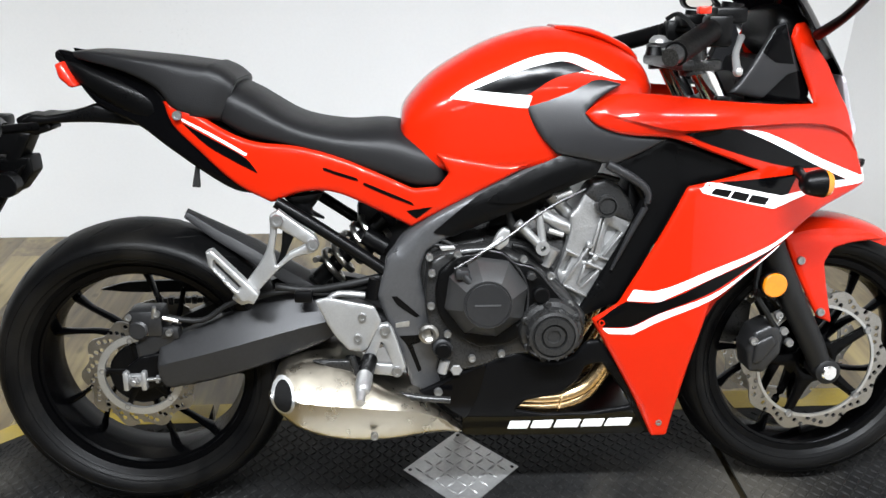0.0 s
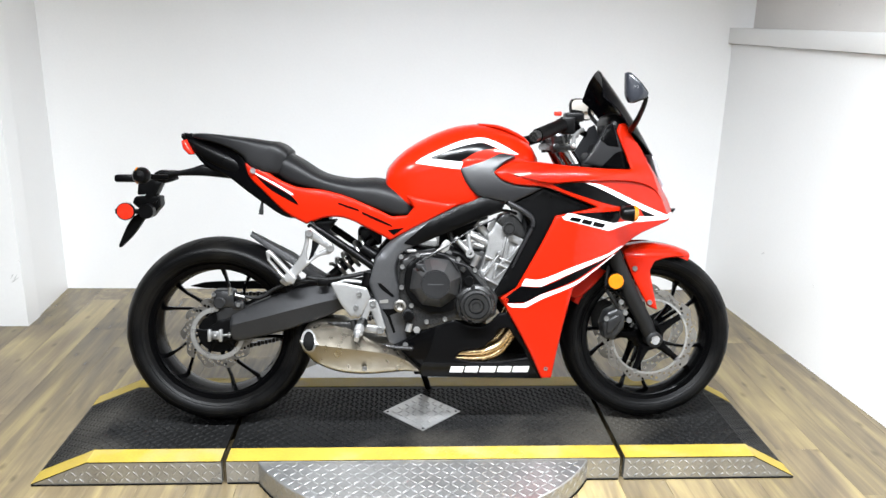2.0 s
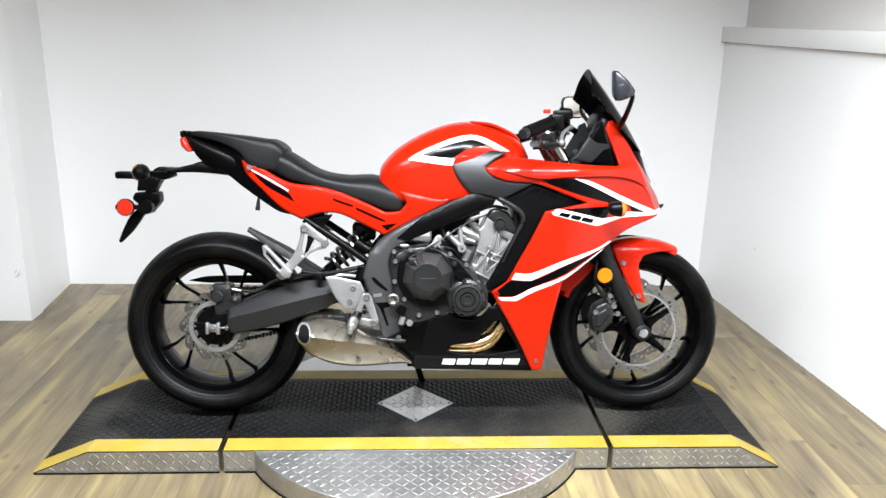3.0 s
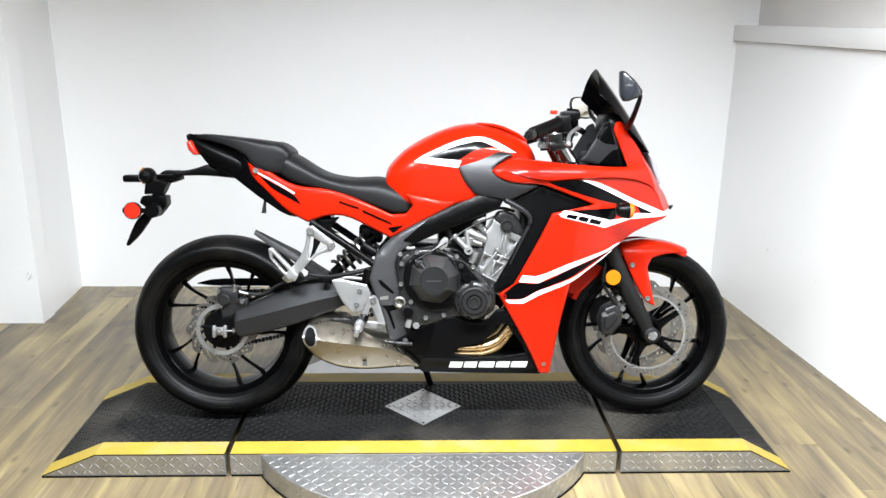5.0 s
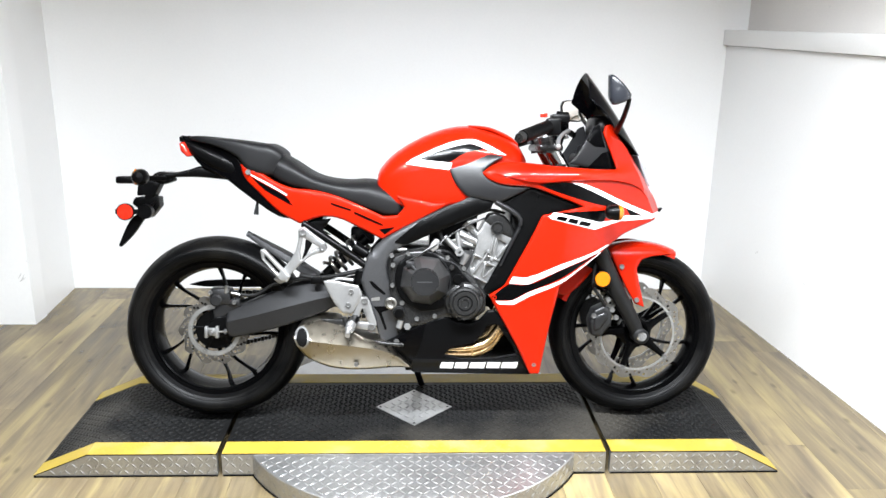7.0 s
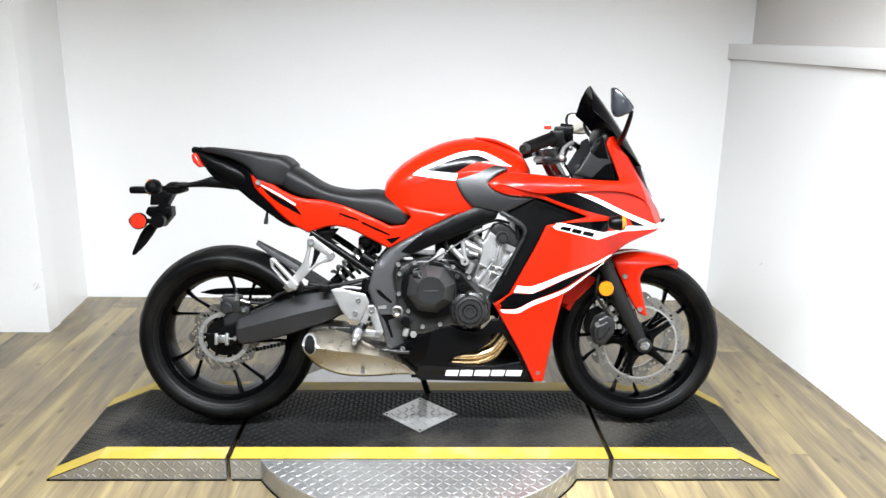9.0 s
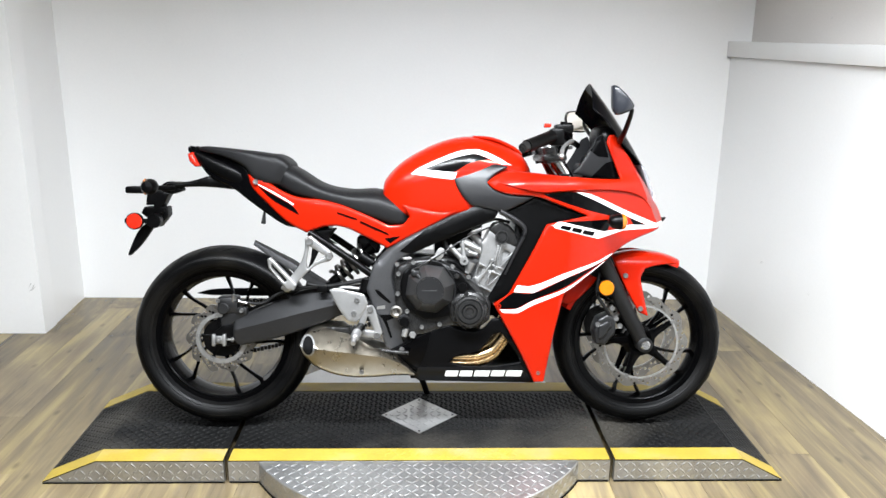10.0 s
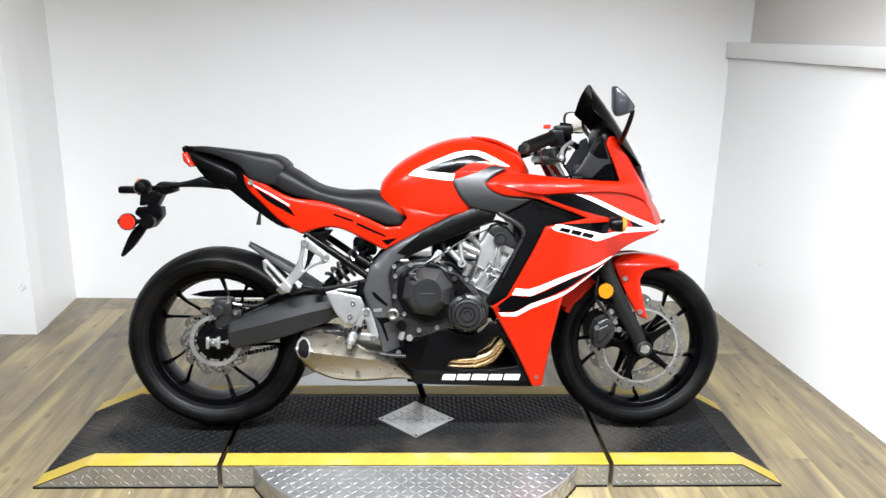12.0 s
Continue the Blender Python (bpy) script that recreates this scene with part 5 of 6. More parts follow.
part("connector", tube([(0.125, -0.14, 0.689), (0.155, -0.14, 0.699)], 0.008, 10, 0), SATIN, bike)
part("breather_hose", tube([(0.032, -0.12, 0.656), (0.048, -0.12, 0.62), (0.084, -0.12, 0.598), (0.11, -0.12, 0.561)], 0.009, 12), HOSE, bike, "black breather hose")
part("wiring_loom", tube([(0.041, -0.135, 0.592), (0.071, -0.135, 0.584), (0.097, -0.135, 0.56), (0.123, -0.135, 0.544)], 0.0055, 8), HOSE, bike)
part("coolant_stub", tube([(0.123, -0.13, 0.584), (0.108, -0.13, 0.548)], [0.016, 0.013], 14, 0), SILVER, engine)
part("stay_rod", tube([(-0.068, -0.18, 0.559), (0.016, -0.18, 0.62)], 0.0035, 8, 0), SATIN, engine, "thin steel stay")
part("radiator", box(0.27, 0.31, -0.13, 0.13, 0.42, 0.72, 0.006), BLACK, bike)

# lower cowl, exhaust
belly_out = [(-0.165, 0.277), (-0.113, 0.304), (-0.043, 0.346), (0.048, 0.377), (0.090, 0.361), (0.135, 0.353), (0.167, 0.366), (0.193, 0.397), (0.220, 0.400), (0.284, 0.313), (0.359, 0.174), (0.348, 0.164), (-0.053, 0.172), (-0.088, 0.209), (-0.130, 0.255)]
belly_hole = [(0.052, 0.243), (0.072, 0.264), (0.145, 0.279), (0.180, 0.310), (0.194, 0.342), (0.227, 0.347), (0.277, 0.277), (0.294, 0.246), (0.205, 0.230), (0.108, 0.230)]
belly_shape = shell(belly_out, belly_width, 0.006, 0.008, 0.011, 0.005, [belly_hole])
belly, belly_l = both("belly_pan", belly_shape, BELLY, "dark grey plastic belly pan")
part("belly_floor", box(-0.08, 0.33, -0.115, 0.115, 0.178, 0.19, 0.004), BLACK, bike)
part("gloss_band", decal([(-0.049, 0.229), (0.063, 0.227), (0.108, 0.226), (0.205, 0.226), (0.298, 0.236), (0.335, 0.176), (0.328, 0.168), (-0.049, 0.176), (-0.069, 0.196)], belly_shape, 0.0012), GLOSS_BLACK, belly, "black lower band")
part("dark_flash", decal([(-0.112, 0.298), (-0.051, 0.332), (-0.010, 0.352), (-0.029, 0.277), (-0.049, 0.232), (-0.069, 0.197), (-0.088, 0.213), (-0.130, 0.257)], belly_shape, 0.001), GLOSS_BLACK, belly, "blue-black glossy flash")
part("dark_corner", decal([(0.232, 0.346), (0.262, 0.340), (0.284, 0.309), (0.330, 0.226), (0.298, 0.240), (0.279, 0.280)], belly_shape, 0.001), GLOSS_BLACK, belly)
for a, b in ((0.042, 0.085), (0.091, 0.134), (0.141, 0.193), (0.199, 0.244), (0.250, 0.303)):
    part("logo_bar", decal([(a, 0.214), (b, 0.214), (b - 0.005, 0.191), (a - 0.005, 0.192)], belly_shape, 0.0022, 0.01, 0.002), WHITE, belly, "white bar of the maker's mark")
bolt(belly, -0.109, 0.15, 0.288, 0.009)
for k, (v, low) in enumerate(((0.130, 0.0), (0.118, 0.026), (0.075, -0.012), (0.0, 0.0), (-0.06, 0.0))):
    part("header_pipe", tube([(0.30, -v * 0.8, 0.47 - low), (0.274, -v, 0.40 - low), (0.228, -v, 0.318 - low), (0.196, -v, 0.280 - low), (0.14, -v, 0.262 - low), (0.05, -v * 0.9, 0.255 - low * 0.8), (-0.05, -v * 0.7, 0.24)], 0.0145, 14), HEADER, bike, "heat-tinted exhaust header pipe")
    if k < 2:
        part("weld_bead", tube([(0.150, -v - 0.012, 0.2675 - low), (0.146, -v - 0.0155, 0.261 - low), (0.146, -v - 0.012, 0.252 - low)], 0.003, 8), HEADER, bike)
def muffler_ridge(x):
    return tab(x, [(-0.44, 0.312), (-0.393, 0.306), (-0.321, 0.297), (-0.254, 0.288), (-0.165, 0.270), (-0.101, 0.238), (-0.060, 0.205)])


def muffler_width(x, z):
    ridge = muffler_ridge(x)
    over, under = max(0.0, z - ridge), max(0.0, ridge - z)
    return tab(x, [(-0.46, 0.200), (-0.38, 0.220), (-0.2, 0.208), (-0.06, 0.165)]) - 0.95 * over - 0.22 * under - 3.0 * over * over - 1.2 * under * under


muf_out = [(-0.446, 0.313), (-0.439, 0.337), (-0.416, 0.356), (-0.374, 0.365), (-0.313, 0.362), (-0.261, 0.333), (-0.209, 0.306), (-0.142, 0.282), (-0.101, 0.246), (-0.056, 0.199), (-0.143, 0.201), (-0.255, 0.199), (-0.330, 0.210), (-0.403, 0.244), (-0.429, 0.274)]
muf_shape = shell(muf_out, muffler_width, 0.11, 0.012, 0.008, 0.010, creases=[[(x, muffler_ridge(x)) for x in (-0.444 + 0.0095 * k for k in range(41))]])
muf = part("muffler", muf_shape, STEEL, bike, "short brushed steel underslung muffler", 35)
def oval(cx, cz, a, b, turn_by):
    c, d = math.cos(radians(turn_by)), math.sin(radians(turn_by))
    return [(cx + a * math.cos(q) * c - b * math.sin(q) * d, cz + a * math.cos(q) * d + b * math.sin(q) * c) for q in (math.pi * k / 14 for k in range(28))]


part("end_cap", decal(oval(-0.414, 0.312, 0.030, 0.040, 12), muf_shape, 0.003, 0.007, 0.001), STEEL, muf, "steel muffler end cap")
part("tip_rim", decal(oval(-0.415, 0.312, 0.0225, 0.031, 12), muf_shape, 0.006, 0.007, 0.001), SATIN, muf, "rolled outlet rim")
part("tip_opening", decal(oval(-0.414, 0.312, 0.0165, 0.0245, 12), muf_shape, 0.009, 0.007, 0.001), BLACK_GAP, muf, "black exhaust outlet")
bolt(muf, -0.240, 0.212, 0.226, 0.008)
part("muffler_stay", shell([(-0.365, 0.366), (-0.282, 0.365), (-0.254, 0.331), (-0.301, 0.343)], 0.16, 0.01, 0.003), CHARCOAL, bike)
part("link_pipe", tube([(-0.05, -0.04, 0.24), (-0.12, -0.08, 0.24), (-0.18, -0.13, 0.25)], 0.03, 16), STEEL, bike)

# fairing
fair_out = [(0.168, 0.854), (0.195, 0.874), (0.236, 0.889), (0.307, 0.888), (0.418, 0.877), (0.535, 0.869), (0.614, 0.867), (0.596, 0.920), (0.571, 0.988), (0.580, 1.013), (0.601, 1.017), (0.627, 0.985), (0.664, 0.931), (0.733, 0.836), (0.786, 0.769), (0.800, 0.729), (0.792, 0.713), (0.749, 0.691), (0.653, 0.656), (0.596, 0.619), (0.564, 0.592), (0.492, 0.538), (0.428, 0.486), (0.402, 0.356), (0.375, 0.176), (0.342, 0.174), (0.291, 0.279), (0.222, 0.404), (0.196, 0.450), (0.245, 0.486), (0.324, 0.637), (0.363, 0.719), (0.500, 0.747), (0.416, 0.779), (0.330, 0.809), (0.238, 0.816), (0.189, 0.833)]
fair_creases = [[(x, ledge(x) + d) for x in (0.20 + 0.0112 * k for k in range(49))] for d in (0.0, -0.006)] + [[(nose_edge(z) - 0.001, z) for z in (0.842 + 0.0085 * k for k in range(19))]]
fair_shape = shell(fair_out, fairing_width, 0.008, 0.008, 0.0105, 0.005, creases=fair_creases)
fair, fair_l = both("side_fairing", fair_shape, RED, "glossy red side fairing with black and white stripes", angle=26)
F = fairing_width
part("black_stripe", decal([(0.349, 0.819), (0.412, 0.826), (0.458, 0.824), (0.534, 0.793), (0.611, 0.759), (0.640, 0.745), (0.590, 0.747), (0.504, 0.766), (0.396, 0.800)], fair_shape), GLOSS_BLACK, fair)
part("white_stripe", decal([(0.456, 0.826), (0.510, 0.818), (0.640, 0.762), (0.751, 0.719), (0.792, 0.723), (0.792, 0.713), (0.745, 0.702), (0.622, 0.753), (0.523, 0.799)], fair_shape, 0.0018), WHITE, fair)
part("black_stripe", decal([(0.650, 0.741), (0.738, 0.702), (0.670, 0.711)], fair_shape, 0.0014), GLOSS_BLACK, fair)
part("black_stripe", decal([(0.420, 0.728), (0.588, 0.736), (0.569, 0.698), (0.535, 0.696)], fair_shape), GLOSS_BLACK, fair)
part("white_plaque", decal([(0.376, 0.726), (0.424, 0.7255), (0.555, 0.696), (0.608, 0.702), (0.651, 0.716), (0.744, 0.712), (0.738, 0.702), (0.628, 0.698), (0.538, 0.672), (0.391, 0.708)], fair_shape, 0.0018, corner=8.0), WHITE, fair, "white slanted badge strip")
for bar in [[(0.414, 0.717), (0.447, 0.712), (0.439, 0.699), (0.405, 0.707)], [(0.452, 0.711), (0.484, 0.7035), (0.476, 0.690), (0.444, 0.698)], [(0.489, 0.7025), (0.526, 0.694), (0.518, 0.681), (0.481, 0.689)]]:
    part("badge_bar", decal(bar, fair_shape, 0.0028, 0.01, 0.001), GLOSS_BLACK, fair)
part("white_stripe", decal([(0.272, 0.517), (0.319, 0.515), (0.420, 0.555), (0.539, 0.597), (0.585, 0.620), (0.594, 0.621), (0.539, 0.589), (0.428, 0.541), (0.323, 0.492), (0.260, 0.494)], fair_shape), WHITE, fair)
part("black_stripe", decal([(0.260, 0.492), (0.324, 0.491), (0.427, 0.538), (0.509, 0.572), (0.562, 0.598), (0.499, 0.557), (0.428, 0.511), (0.324, 0.467), (0.273, 0.438), (0.221, 0.435), (0.205, 0.447), (0.245, 0.482)], fair_shape, 0.0010), GLOSS_BLACK, fair)
part("white_stripe", decal([(0.217, 0.433), (0.271, 0.436), (0.324, 0.465), (0.428, 0.505), (0.499, 0.551), (0.564, 0.596), (0.495, 0.543), (0.428, 0.495), (0.329, 0.452), (0.277, 0.422), (0.230, 0.422)], fair_shape, 0.0016), WHITE, fair)
for x, z in [(0.215, 0.445), (0.354, 0.209)]:
    bolt(fair, x, F(x, z) - 0.002, z, 0.007, RED if z > 0.3 else None)
gp_out = [(0.054, 0.872), (0.065, 0.883), (0.117, 0.909), (0.165, 0.922), (0.242, 0.906), (0.203, 0.884), (0.172, 0.856), (0.194, 0.834), (0.240, 0.819), (0.328, 0.808), (0.278, 0.782), (0.227, 0.756), (0.173, 0.767), (0.117, 0.778), (0.084, 0.815)]
gp_shape = shell(gp_out, panel_width, 0.008, 0.007, 0.009, 0.008)
both("tank_side_cover", gp_shape, GREY, "matte dark grey plastic panel beside the tank")
in_out = [(0.331, 0.811), (0.512, 0.745), (0.375, 0.710), (0.335, 0.629), (0.253, 0.478), (0.192, 0.448), (0.165, 0.443), (0.203, 0.509), (0.270, 0.639), (0.286, 0.688), (0.265, 0.720), (0.221, 0.755), (0.281, 0.783)]
both("inner_fairing", shell(in_out, lambda x, z: tab(x, [(0.15, 0.15), (0.3, 0.168), (0.5, 0.175)]), 0.008, 0.008, 0.014), BLACK, "black inner fairing")
both("fairing_edge", tube([(0.214, -0.175, 0.759), (0.259, -0.178, 0.735), (0.290, -0.178, 0.711), (0.295, -0.176, 0.684), (0.273, -0.172, 0.635), (0.234, -0.165, 0.547)], [0.009, 0.009, 0.008, 0.007, 0.006, 0.003], 10), GREY, "grey fairing edge strip")
panel_out = [(0.458, 0.885), (0.484, 0.916), (0.514, 0.965), (0.536, 1.006), (0.559, 1.017), (0.571, 0.984), (0.621, 0.865), (0.528, 0.872)]
cock = shell(panel_out, 0.128, 0.008, 0.008, 0.010)
cockpit = part("cockpit_panel", joined(cock, flipped(cock)), GREY, bike, "grey and black inner cockpit panel")
part("black_inset", decal([(0.523, 0.874), (0.568, 0.920), (0.591, 0.927), (0.616, 0.869)], cock), GLOSS_BLACK, cockpit)
part("black_inset", decal([(0.517, 0.961), (0.539, 1.004), (0.556, 1.012), (0.567, 0.976), (0.579, 0.939), (0.544, 0.942)], cock), GLOSS_BLACK, cockpit)
part("instrument_pod", joined(loft([(0.552, 0.985, 1.03, 0.06), (0.562, 0.96, 1.045, 0.085), (0.59, 0.94, 1.05, 0.095), (0.625, 0.93, 1.03, 0.09)], 28, 4, 3.0), box(0.53, 0.63, -0.115, 0.115, 0.86, 0.95, 0.02)), BLACK, bike, "black instrument pod behind the screen")
part("inner_cowl", loft([(0.46, 0.83, 0.86, 0.10), (0.52, 0.83, 0.88, 0.12), (0.60, 0.82, 0.88, 0.12)], 20, 3, 4), BLACK, bike)
part("bar_clip", box(0.411, 0.439, -0.185, -0.168, 0.872, 0.884, 0.003), BLACK, bike)

# screen: rows from the lower rim to the upper rim
low_rim = spline([(0.757, 0.0, 0.866), (0.71, 0.075, 0.91), (0.66, 0.12, 0.955), (0.605, 0.15, 1.003)], 6)
high_rim = spline([(0.534, 0.0, 1.194), (0.532, 0.05, 1.182), (0.526, 0.10, 1.152), (0.519, 0.148, 1.10)], 6)
sv, sf, rows_n = [], [], 12
half_n = len(low_rim)
for i in range(rows_n + 1):
    t = i / rows_n
    line = [a.lerp(b, t) + Vector((0.006, 0, 0.005)) * math.sin(math.pi * t) for a, b in zip(low_rim, high_rim)]
    line = [Vector((p.x, -p.y, p.z)) for p in reversed(line[1:])] + line
    sv += [tuple(p) for p in line]
across_n = 2 * half_n - 1
sf = [(i * across_n + j, i * across_n + j + 1, (i + 1) * across_n + j + 1, (i + 1) * across_n + j) for i in range(rows_n) for j in range(across_n - 1)]
count = len(sv)
screen = part("windscreen", (sv + [(x - 0.003, y, z - 0.002) for x, y, z in sv], sf + [tuple(i + count for i in reversed(f)) for f in sf] + [(b, a, a + count, b + count) for a, b in edge_loops(sf)]), SMOKE, bike, "dark smoked windscreen")
lamp_out = [(0.699, 0.916), (0.716, 0.912), (0.743, 0.866), (0.769, 0.803), (0.764, 0.784), (0.730, 0.846)]
part("headlight", shell(lamp_out, lambda x, z: tab(x, [(0.68, 0.10), (0.78, 0.045)]), 0.09, 0.02, 0.01), LENS, bike, "clear headlight lens")
part("headlight", flipped(shell(lamp_out, lambda x, z: tab(x, [(0.68, 0.10), (0.78, 0.045)]), 0.09, 0.02, 0.01)), LENS, bike, "clear headlight lens")
part("nose_core", loft([(0.50, 0.72, 0.92, 0.11), (0.60, 0.69, 0.90, 0.095), (0.68, 0.70, 0.84, 0.06), (0.73, 0.725, 0.77, 0.02)], 24, 4, 2.6), BLACK, bike)
part("nose_tip", loft([(0.746, 0.694, 0.722, 0.05), (0.796, 0.712, 0.73, 0.034), (0.817, 0.727, 0.733, 0.010)], 20, 3), GLOSS_BLACK, bike, "black pointed nose tip")

# mirrors, bars, lights
for s in (-1, 1):
    mo = [(0.530, 1.156), (0.543, 1.156), (0.577, 1.123), (0.599, 1.096), (0.594, 1.082), (0.556, 1.067), (0.542, 1.068), (0.532, 1.087), (0.530, 1.117)]
    stalk = tube([(0.592, -0.355, 1.084), (0.592, -0.330, 1.059), (0.600, -0.250, 1.024), (0.610, -0.150, 0.994)], [0.006, 0.0075, 0.0085, 0.011], 10)
    if s < 0:
        housing = shell(mo, lambda x, z: 0.37 - 7.5 * (x - 0.57) ** 2 - 2.0 * (z - 1.11) ** 2, 0.022, 0.010, 0.008, 0.008)
        mir = part("mirror", housing, MIRROR_SHELL, bike, "dark grey rear-view mirror housing")
        part("stalk", stalk, BLACK, mir)
    else:
        turned = lambda x, z: -0.372 - 0.45 * (x - 0.52)
        mir = part("mirror", shell([(0.523, 1.102), (0.531, 1.12), (0.55, 1.125), (0.623, 1.124), (0.641, 1.118), (0.636, 1.08), (0.625, 1.05), (0.606, 1.041), (0.547, 1.043), (0.53, 1.056)], turned, 0.03, 0.006, 0.01, 0.012), BLACK, bike, "black rear-view mirror housing")
        part("stalk", flipped(stalk), BLACK, mir)
        part("glass", shell([(0.528, 1.1), (0.535, 1.115), (0.552, 1.12), (0.622, 1.119), (0.636, 1.113), (0.63, 1.081), (0.62, 1.055), (0.604, 1.046), (0.548, 1.048), (0.535, 1.059)], lambda x, z: turned(x, z) + 0.0025, 0.003, 0.0, 0.02, 0.012), MIRROR, mir, "mirror glass")
gx0, gx1 = Vector((0.274, -0.345, 0.969)), Vector((0.367, -0.245, 1.003))
for s in (-1, 1):
    m = lambda sh: sh if s < 0 else moved(flipped(sh), pose(0.075, 0, -0.012))
    bar = part("handlebar", m(tube([gx0 + (gx0 - gx1) * 0.02, gx1, Vector((0.422, -0.150, 1.010)), Vector((0.447, -0.110, 0.995))], 0.011, 12)), BLACK, bike, "black clip-on handlebar")
    ribs = [0.0185 if i % 2 else 0.0205 for i in range(25)]
    part("grip", m(tube([gx0.lerp(gx1, i / 24) for i in range(25)], ribs, 14, 0)), RUBBER, bar, "ribbed rubber grip")
    part("bar_end", m(tube([gx0 + (gx0 - gx1) * 0.16, gx0 + (gx0 - gx1) * 0.01], [0.015, 0.0165], 16, 0)), CHARCOAL, bar)
    part("switch_box", m(moved(box(-0.022, 0.024, -0.02, 0.02, -0.028, 0.026, 0.007), Matrix.Translation(gx1 + Vector((0.018, 0.02, 0.0))))), BLACK, bar, "black switch box")
    part("master_cylinder", m(joined(box(0.383, 0.441, -0.225, -0.17, 1.015, 1.043, 0.006), tube([(0.421, -0.200, 1.050), (0.418, -0.200, 1.027)], 0.02, 14, 0))), BLACK, bar)
    lever = tube([(0.441, -0.200, 0.990), (0.420, -0.245, 0.984), (0.394, -0.295, 0.965), (0.383, -0.335, 0.941)], [0.007, 0.006, 0.006, 0.007], 10)
    part("lever", m(lever), SATIN, bar, "silver hand lever")
    part("lever_ball", m(lathe([(0.0001, -0.009), (0.006, -0.007), (0.009, 0), (0.006, 0.007), (0.0001, 0.009)], (0.383, -0.337, 0.940), 14)), SATIN, bar)
part("kill_switch", box(0.341, 0.363, -0.255, -0.235, 1.031, 1.044, 0.003), RED_LENS, bike, "red engine stop switch")
part("top_yoke", joined(box(0.36, 0.44, -0.13, 0.13, 0.925, 0.948, 0.008), tube([(0.395, -0.1, 0.92), (0.387, -0.1, 0.972)], 0.028, 18, 0), tube([(0.395, 0.1, 0.92), (0.387, 0.1, 0.972)], 0.028, 18, 0), tube([(0.385, 0, 0.94), (0.38, 0, 0.965)], 0.022, 16, 0)), CHARCOAL, bike)
for yy in (-0.1, 0.1):
    part("fork_cap", lathe_z([(0.0001, 0.016), (0.012, 0.014), (0.02, 0.006), (0.021, 0.0)], (0.386, yy, 0.972), 16), SATIN, bike)
part("ignition_barrel", lathe_z([(0.0001, 0.02), (0.014, 0.018), (0.018, 0.0)], (0.345, 0, 0.95), 16), BLACK, bike)
for ya, yb in ((-0.16, -0.05), (0.16, 0.05)):
    part("control_cable", tube([(0.42, ya, 1.02), (0.44, ya * 0.8, 1.03), (0.455, yb, 0.98), (0.43, yb * 0.6, 0.90)], 0.005, 8), HOSE, bike)
both("fork_tube", tube([(0.400, -0.100, 0.944), (0.443, -0.100, 0.870), (0.519, -0.100, 0.708)], 0.0235, 20, 0), CHROME, "chromed fork stanchion")
both("fork_leg", joined(tube([(0.519, -0.100, 0.712), (0.575, -0.100, 0.594), (0.641, -0.100, 0.459), (0.702, -0.100, 0.346), (0.729, -0.100, 0.286)], [0.027, 0.027, 0.0265, 0.025, 0.022], 18, 2), lathe([(0.0001, -0.03), (0.022, -0.03), (0.027, -0.026), (0.027, 0.026), (0.0001, 0.026)], (FX, -0.098, FZ), 24)), HOSE, "black fork lower leg")
part("front_axle", joined(tube([(FX, -0.118, FZ), (FX, 0.118, FZ)], 0.012, 14), disc_y((FX, -0.133, FZ), 0.0165, 0.016, 0.003, 18)), CHROME, bike, "bright front axle end")
for s in (-1, 1):
    m = lambda sh: sh if s < 0 else flipped(sh)
    fc = part("front_caliper", m(joined(shell([(0.550, 0.346), (0.565, 0.388), (0.600, 0.405), (0.629, 0.389), (0.626, 0.337), (0.591, 0.293), (0.559, 0.298)], 0.115, 0.06, 0.01, 0.012), shell([(0.565, 0.365), (0.600, 0.384), (0.613, 0.364), (0.582, 0.321), (0.563, 0.317)], 0.122, 0.02, 0.006, 0.01))), CALIPER if s < 0 else CHARCOAL, bike, "grey front brake caliper")
    part("brake_hose", m(tube([(0.604, -0.110, 0.401), (0.581, -0.120, 0.435), (0.557, -0.115, 0.478), (0.567, -0.100, 0.545)], 0.006, 8)), HOSE, fc)
for x, z in [(0.611, 0.425), (0.640, 0.363), (0.626, 0.389), (0.563, 0.368)]:
    bolt(bike, x, 0.115, z, 0.009, name="caliper_bolt")
amx, amz = 0.584, 0.499
am = part("amber_reflector", disc_y((amx, -0.142, amz), 0.0255, 0.006, 0.002, 32), AMBER, bike, "round amber side reflector")
part("reflector_base", disc_y((amx, -0.135, amz), 0.0265, 0.012, 0.002, 32), BLACK, am)
part("reflector_stay", box(amx - 0.03, amx + 0.03, -0.126, -0.118, amz - 0.03, amz - 0.012, 0.002), BLACK, bike)
sgx, sgz = 0.587, 0.733
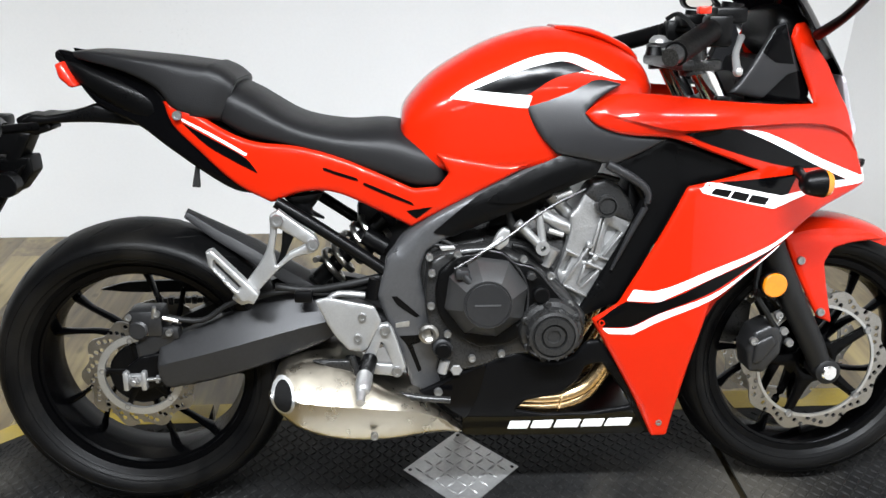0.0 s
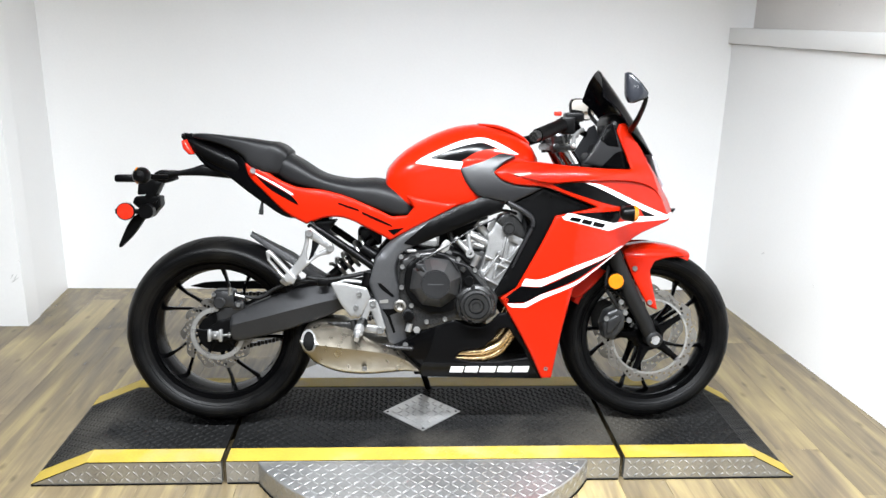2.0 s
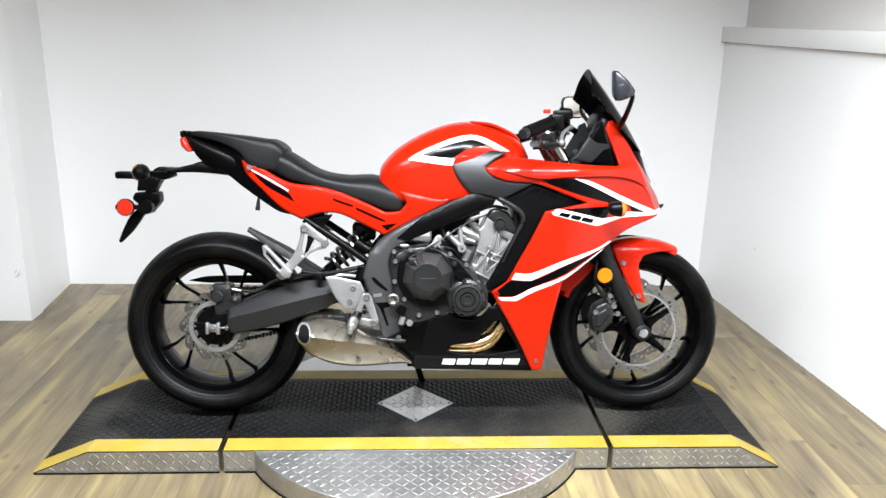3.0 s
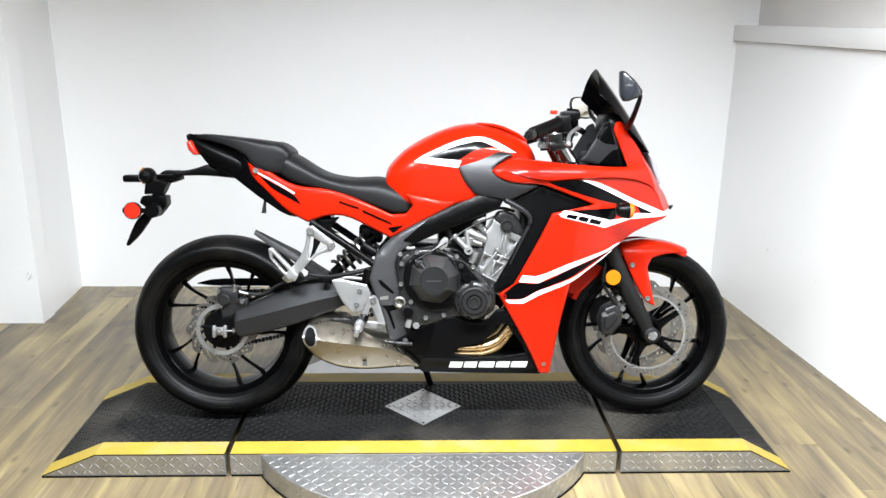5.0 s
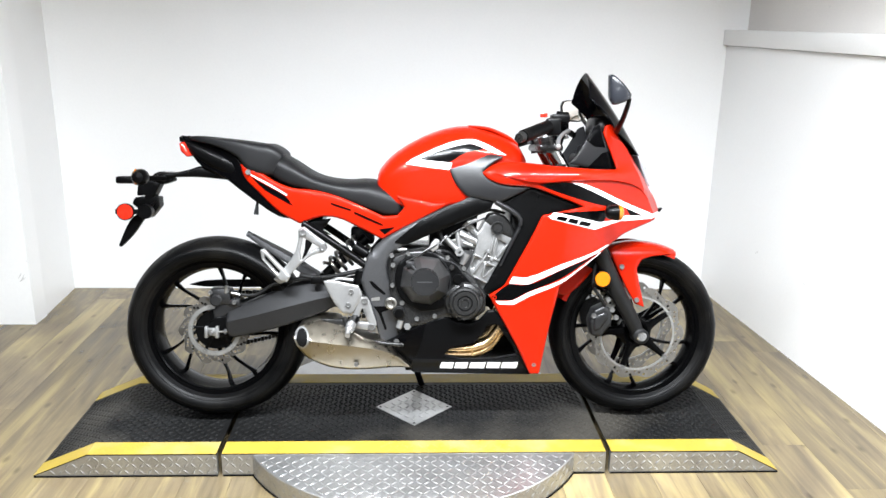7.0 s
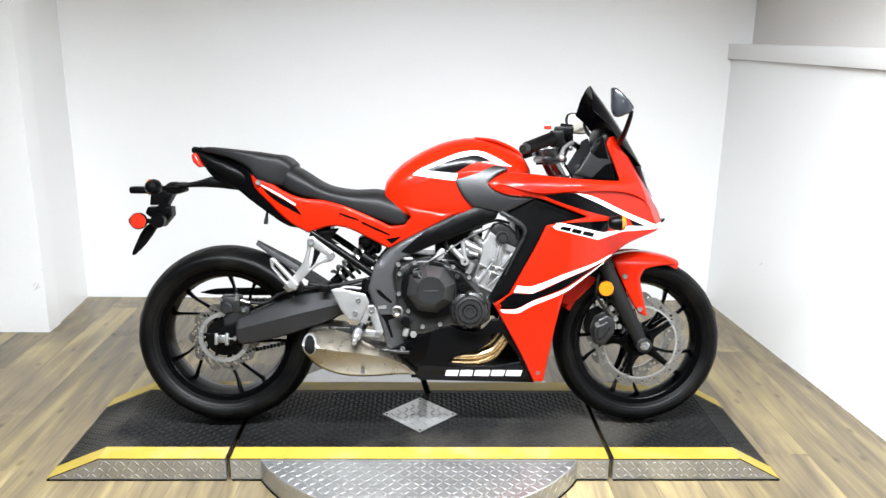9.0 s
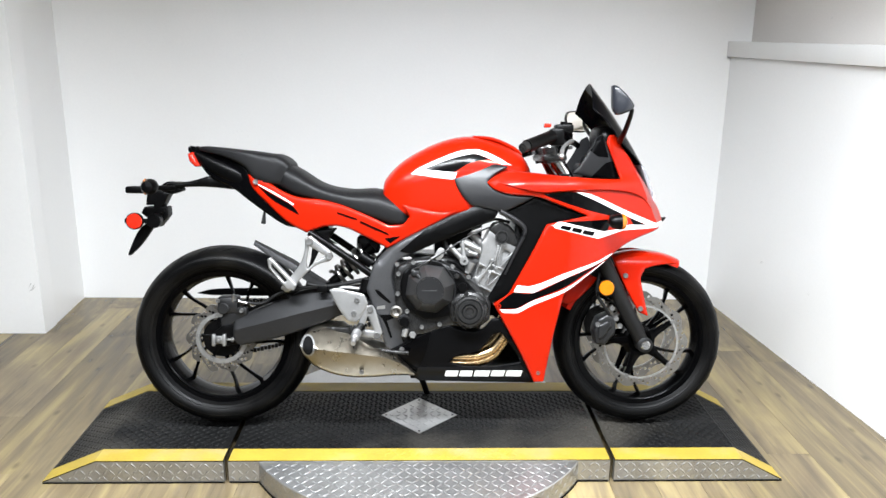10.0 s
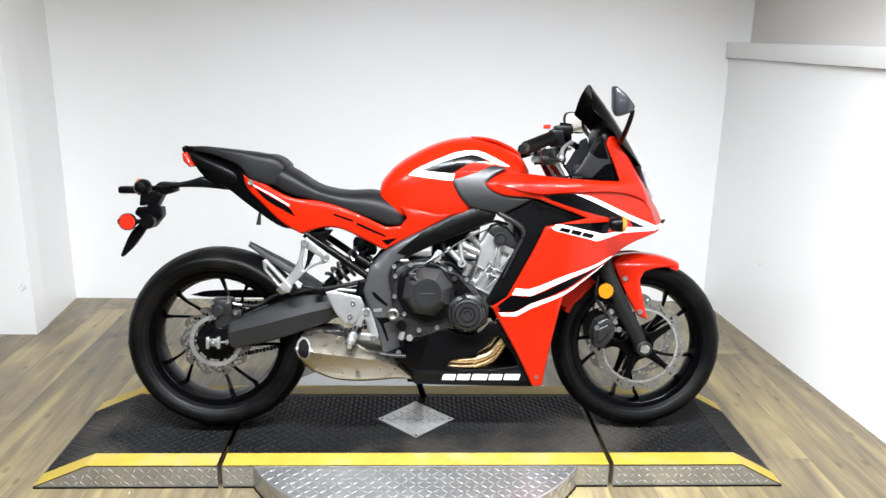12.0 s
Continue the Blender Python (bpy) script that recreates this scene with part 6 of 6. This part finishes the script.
for s in (-1, 1):
    m = lambda sh: sh if s < 0 else flipped(sh)
    fs = part("front_signal", m(loft([(sgx - 0.03, sgz - 0.010, sgz + 0.010, 0.010, -0.25), (sgx - 0.022, sgz - 0.019, sgz + 0.019, 0.019, -0.25), (sgx, sgz - 0.025, sgz + 0.025, 0.025, -0.25), (sgx + 0.012, sgz - 0.026, sgz + 0.026, 0.026, -0.25)], 24, 3, 2.1)), BLACK, bike, "black bullet turn signal")
    part("lens", m(loft([(sgx + 0.010, sgz - 0.0265, sgz + 0.0265, 0.0265, -0.25), (sgx + 0.022, sgz - 0.022, sgz + 0.022, 0.022, -0.25), (sgx + 0.028, sgz - 0.010, sgz + 0.010, 0.010, -0.25)], 24, 3, 2.1)), AMBER, fs, "amber signal lens")
    part("stem", m(tube([(sgx - 0.01, -0.23, sgz), (sgx + 0.0, -0.17, sgz + 0.01)], 0.01, 10, 0)), BLACK, fs)

# Black sheet added to darken the gap between fork and fairing.
part("dark_gap_sheet", shell([(0.506, 0.550), (0.549, 0.573), (0.608, 0.605), (0.625, 0.573), (0.579, 0.514), (0.554, 0.530)], 0.088, 0.01, 0.004), BLACK, bike)
# front fender: an arched crown with side legs
crown = [(0.292, -0.076), (0.304, -0.074), (0.313, -0.058), (0.318, -0.03), (0.32, 0.0)]
crown = crown + [(r, -y) for r, y in reversed(crown[:-1])]
crown_in = [(r - 0.004, y) for r, y in reversed(crown)]
fender = part("front_fender", ring(crown + crown_in, (FX, 0, FZ), 30, 66, 50), RED, bike, "red front mudguard")
part("fender_rear", ring([(r - 0.012, y * 0.9) for r, y in crown + crown_in], (FX, 0, FZ), 14, 136, 20), RED, fender)
leg_shape = shell([(0.620, 0.591), (0.663, 0.613), (0.727, 0.617), (0.792, 0.600), (0.844, 0.576), (0.769, 0.569), (0.731, 0.557), (0.716, 0.527), (0.728, 0.471), (0.748, 0.390), (0.714, 0.404), (0.676, 0.471), (0.637, 0.548)], lambda x, z: 0.082 - 0.9 * max(0.0, z - 0.58), 0.006, 0.006, 0.01, 0.006)
tail_lobe = shell([(0.439, 0.438), (0.456, 0.496), (0.523, 0.541), (0.575, 0.531), (0.540, 0.487), (0.493, 0.441), (0.465, 0.430)], lambda x, z: 0.074, 0.006, 0.008, 0.01, 0.006)
part("fender_side", tail_lobe, RED, fender)
part("fender_side", flipped(tail_lobe), RED, fender)
part("fender_side", leg_shape, RED, fender)
part("fender_side", flipped(leg_shape), RED, fender)
for x, z in [(0.662, 0.534), (0.718, 0.418)]:
    bolt(fender, x, 0.084, z, 0.009)
stand_foot = (0.0, 0.235, -0.030)
part("side_stand", joined(tube([(-0.10, 0.12, 0.27), (-0.05, 0.175, 0.13), stand_foot], 0.012, 12), box(stand_foot[0] - 0.03, stand_foot[0] + 0.045, 0.22, 0.26, -0.044, -0.034, 0.003)), BLACK, bike, "black side stand on the mat")


# ---- floor planks, last ----
STANCE.clear()
PLANK_W, PLANK_L, PLANK_T = 0.152, 1.22, 0.004
plank_mesh = mesh_of("plank", box(-PLANK_W / 2 + 0.00025, PLANK_W / 2 - 0.00025, -PLANK_L / 2 + 0.00015, PLANK_L / 2 - 0.00015, -PLANK_T, 0.0, 0.0004), WOOD, 20)
rng = random.Random(7)
for i in range(43):
    x = -4.124 + PLANK_W * i
    y = BACK - 0.61 + rng.uniform(0.0, 1.1)
    while y + PLANK_L / 2 > -4.15:
        pl = new("plank", plank_mesh)
        pl.parent = floor
        top, end = min(y + PLANK_L / 2, BACK - 0.001), max(y - PLANK_L / 2, -4.199)
        pl.location = (x, (top + end) / 2, 0)
        pl.scale = (1, (top - end) / PLANK_L, 1)
        y -= PLANK_L
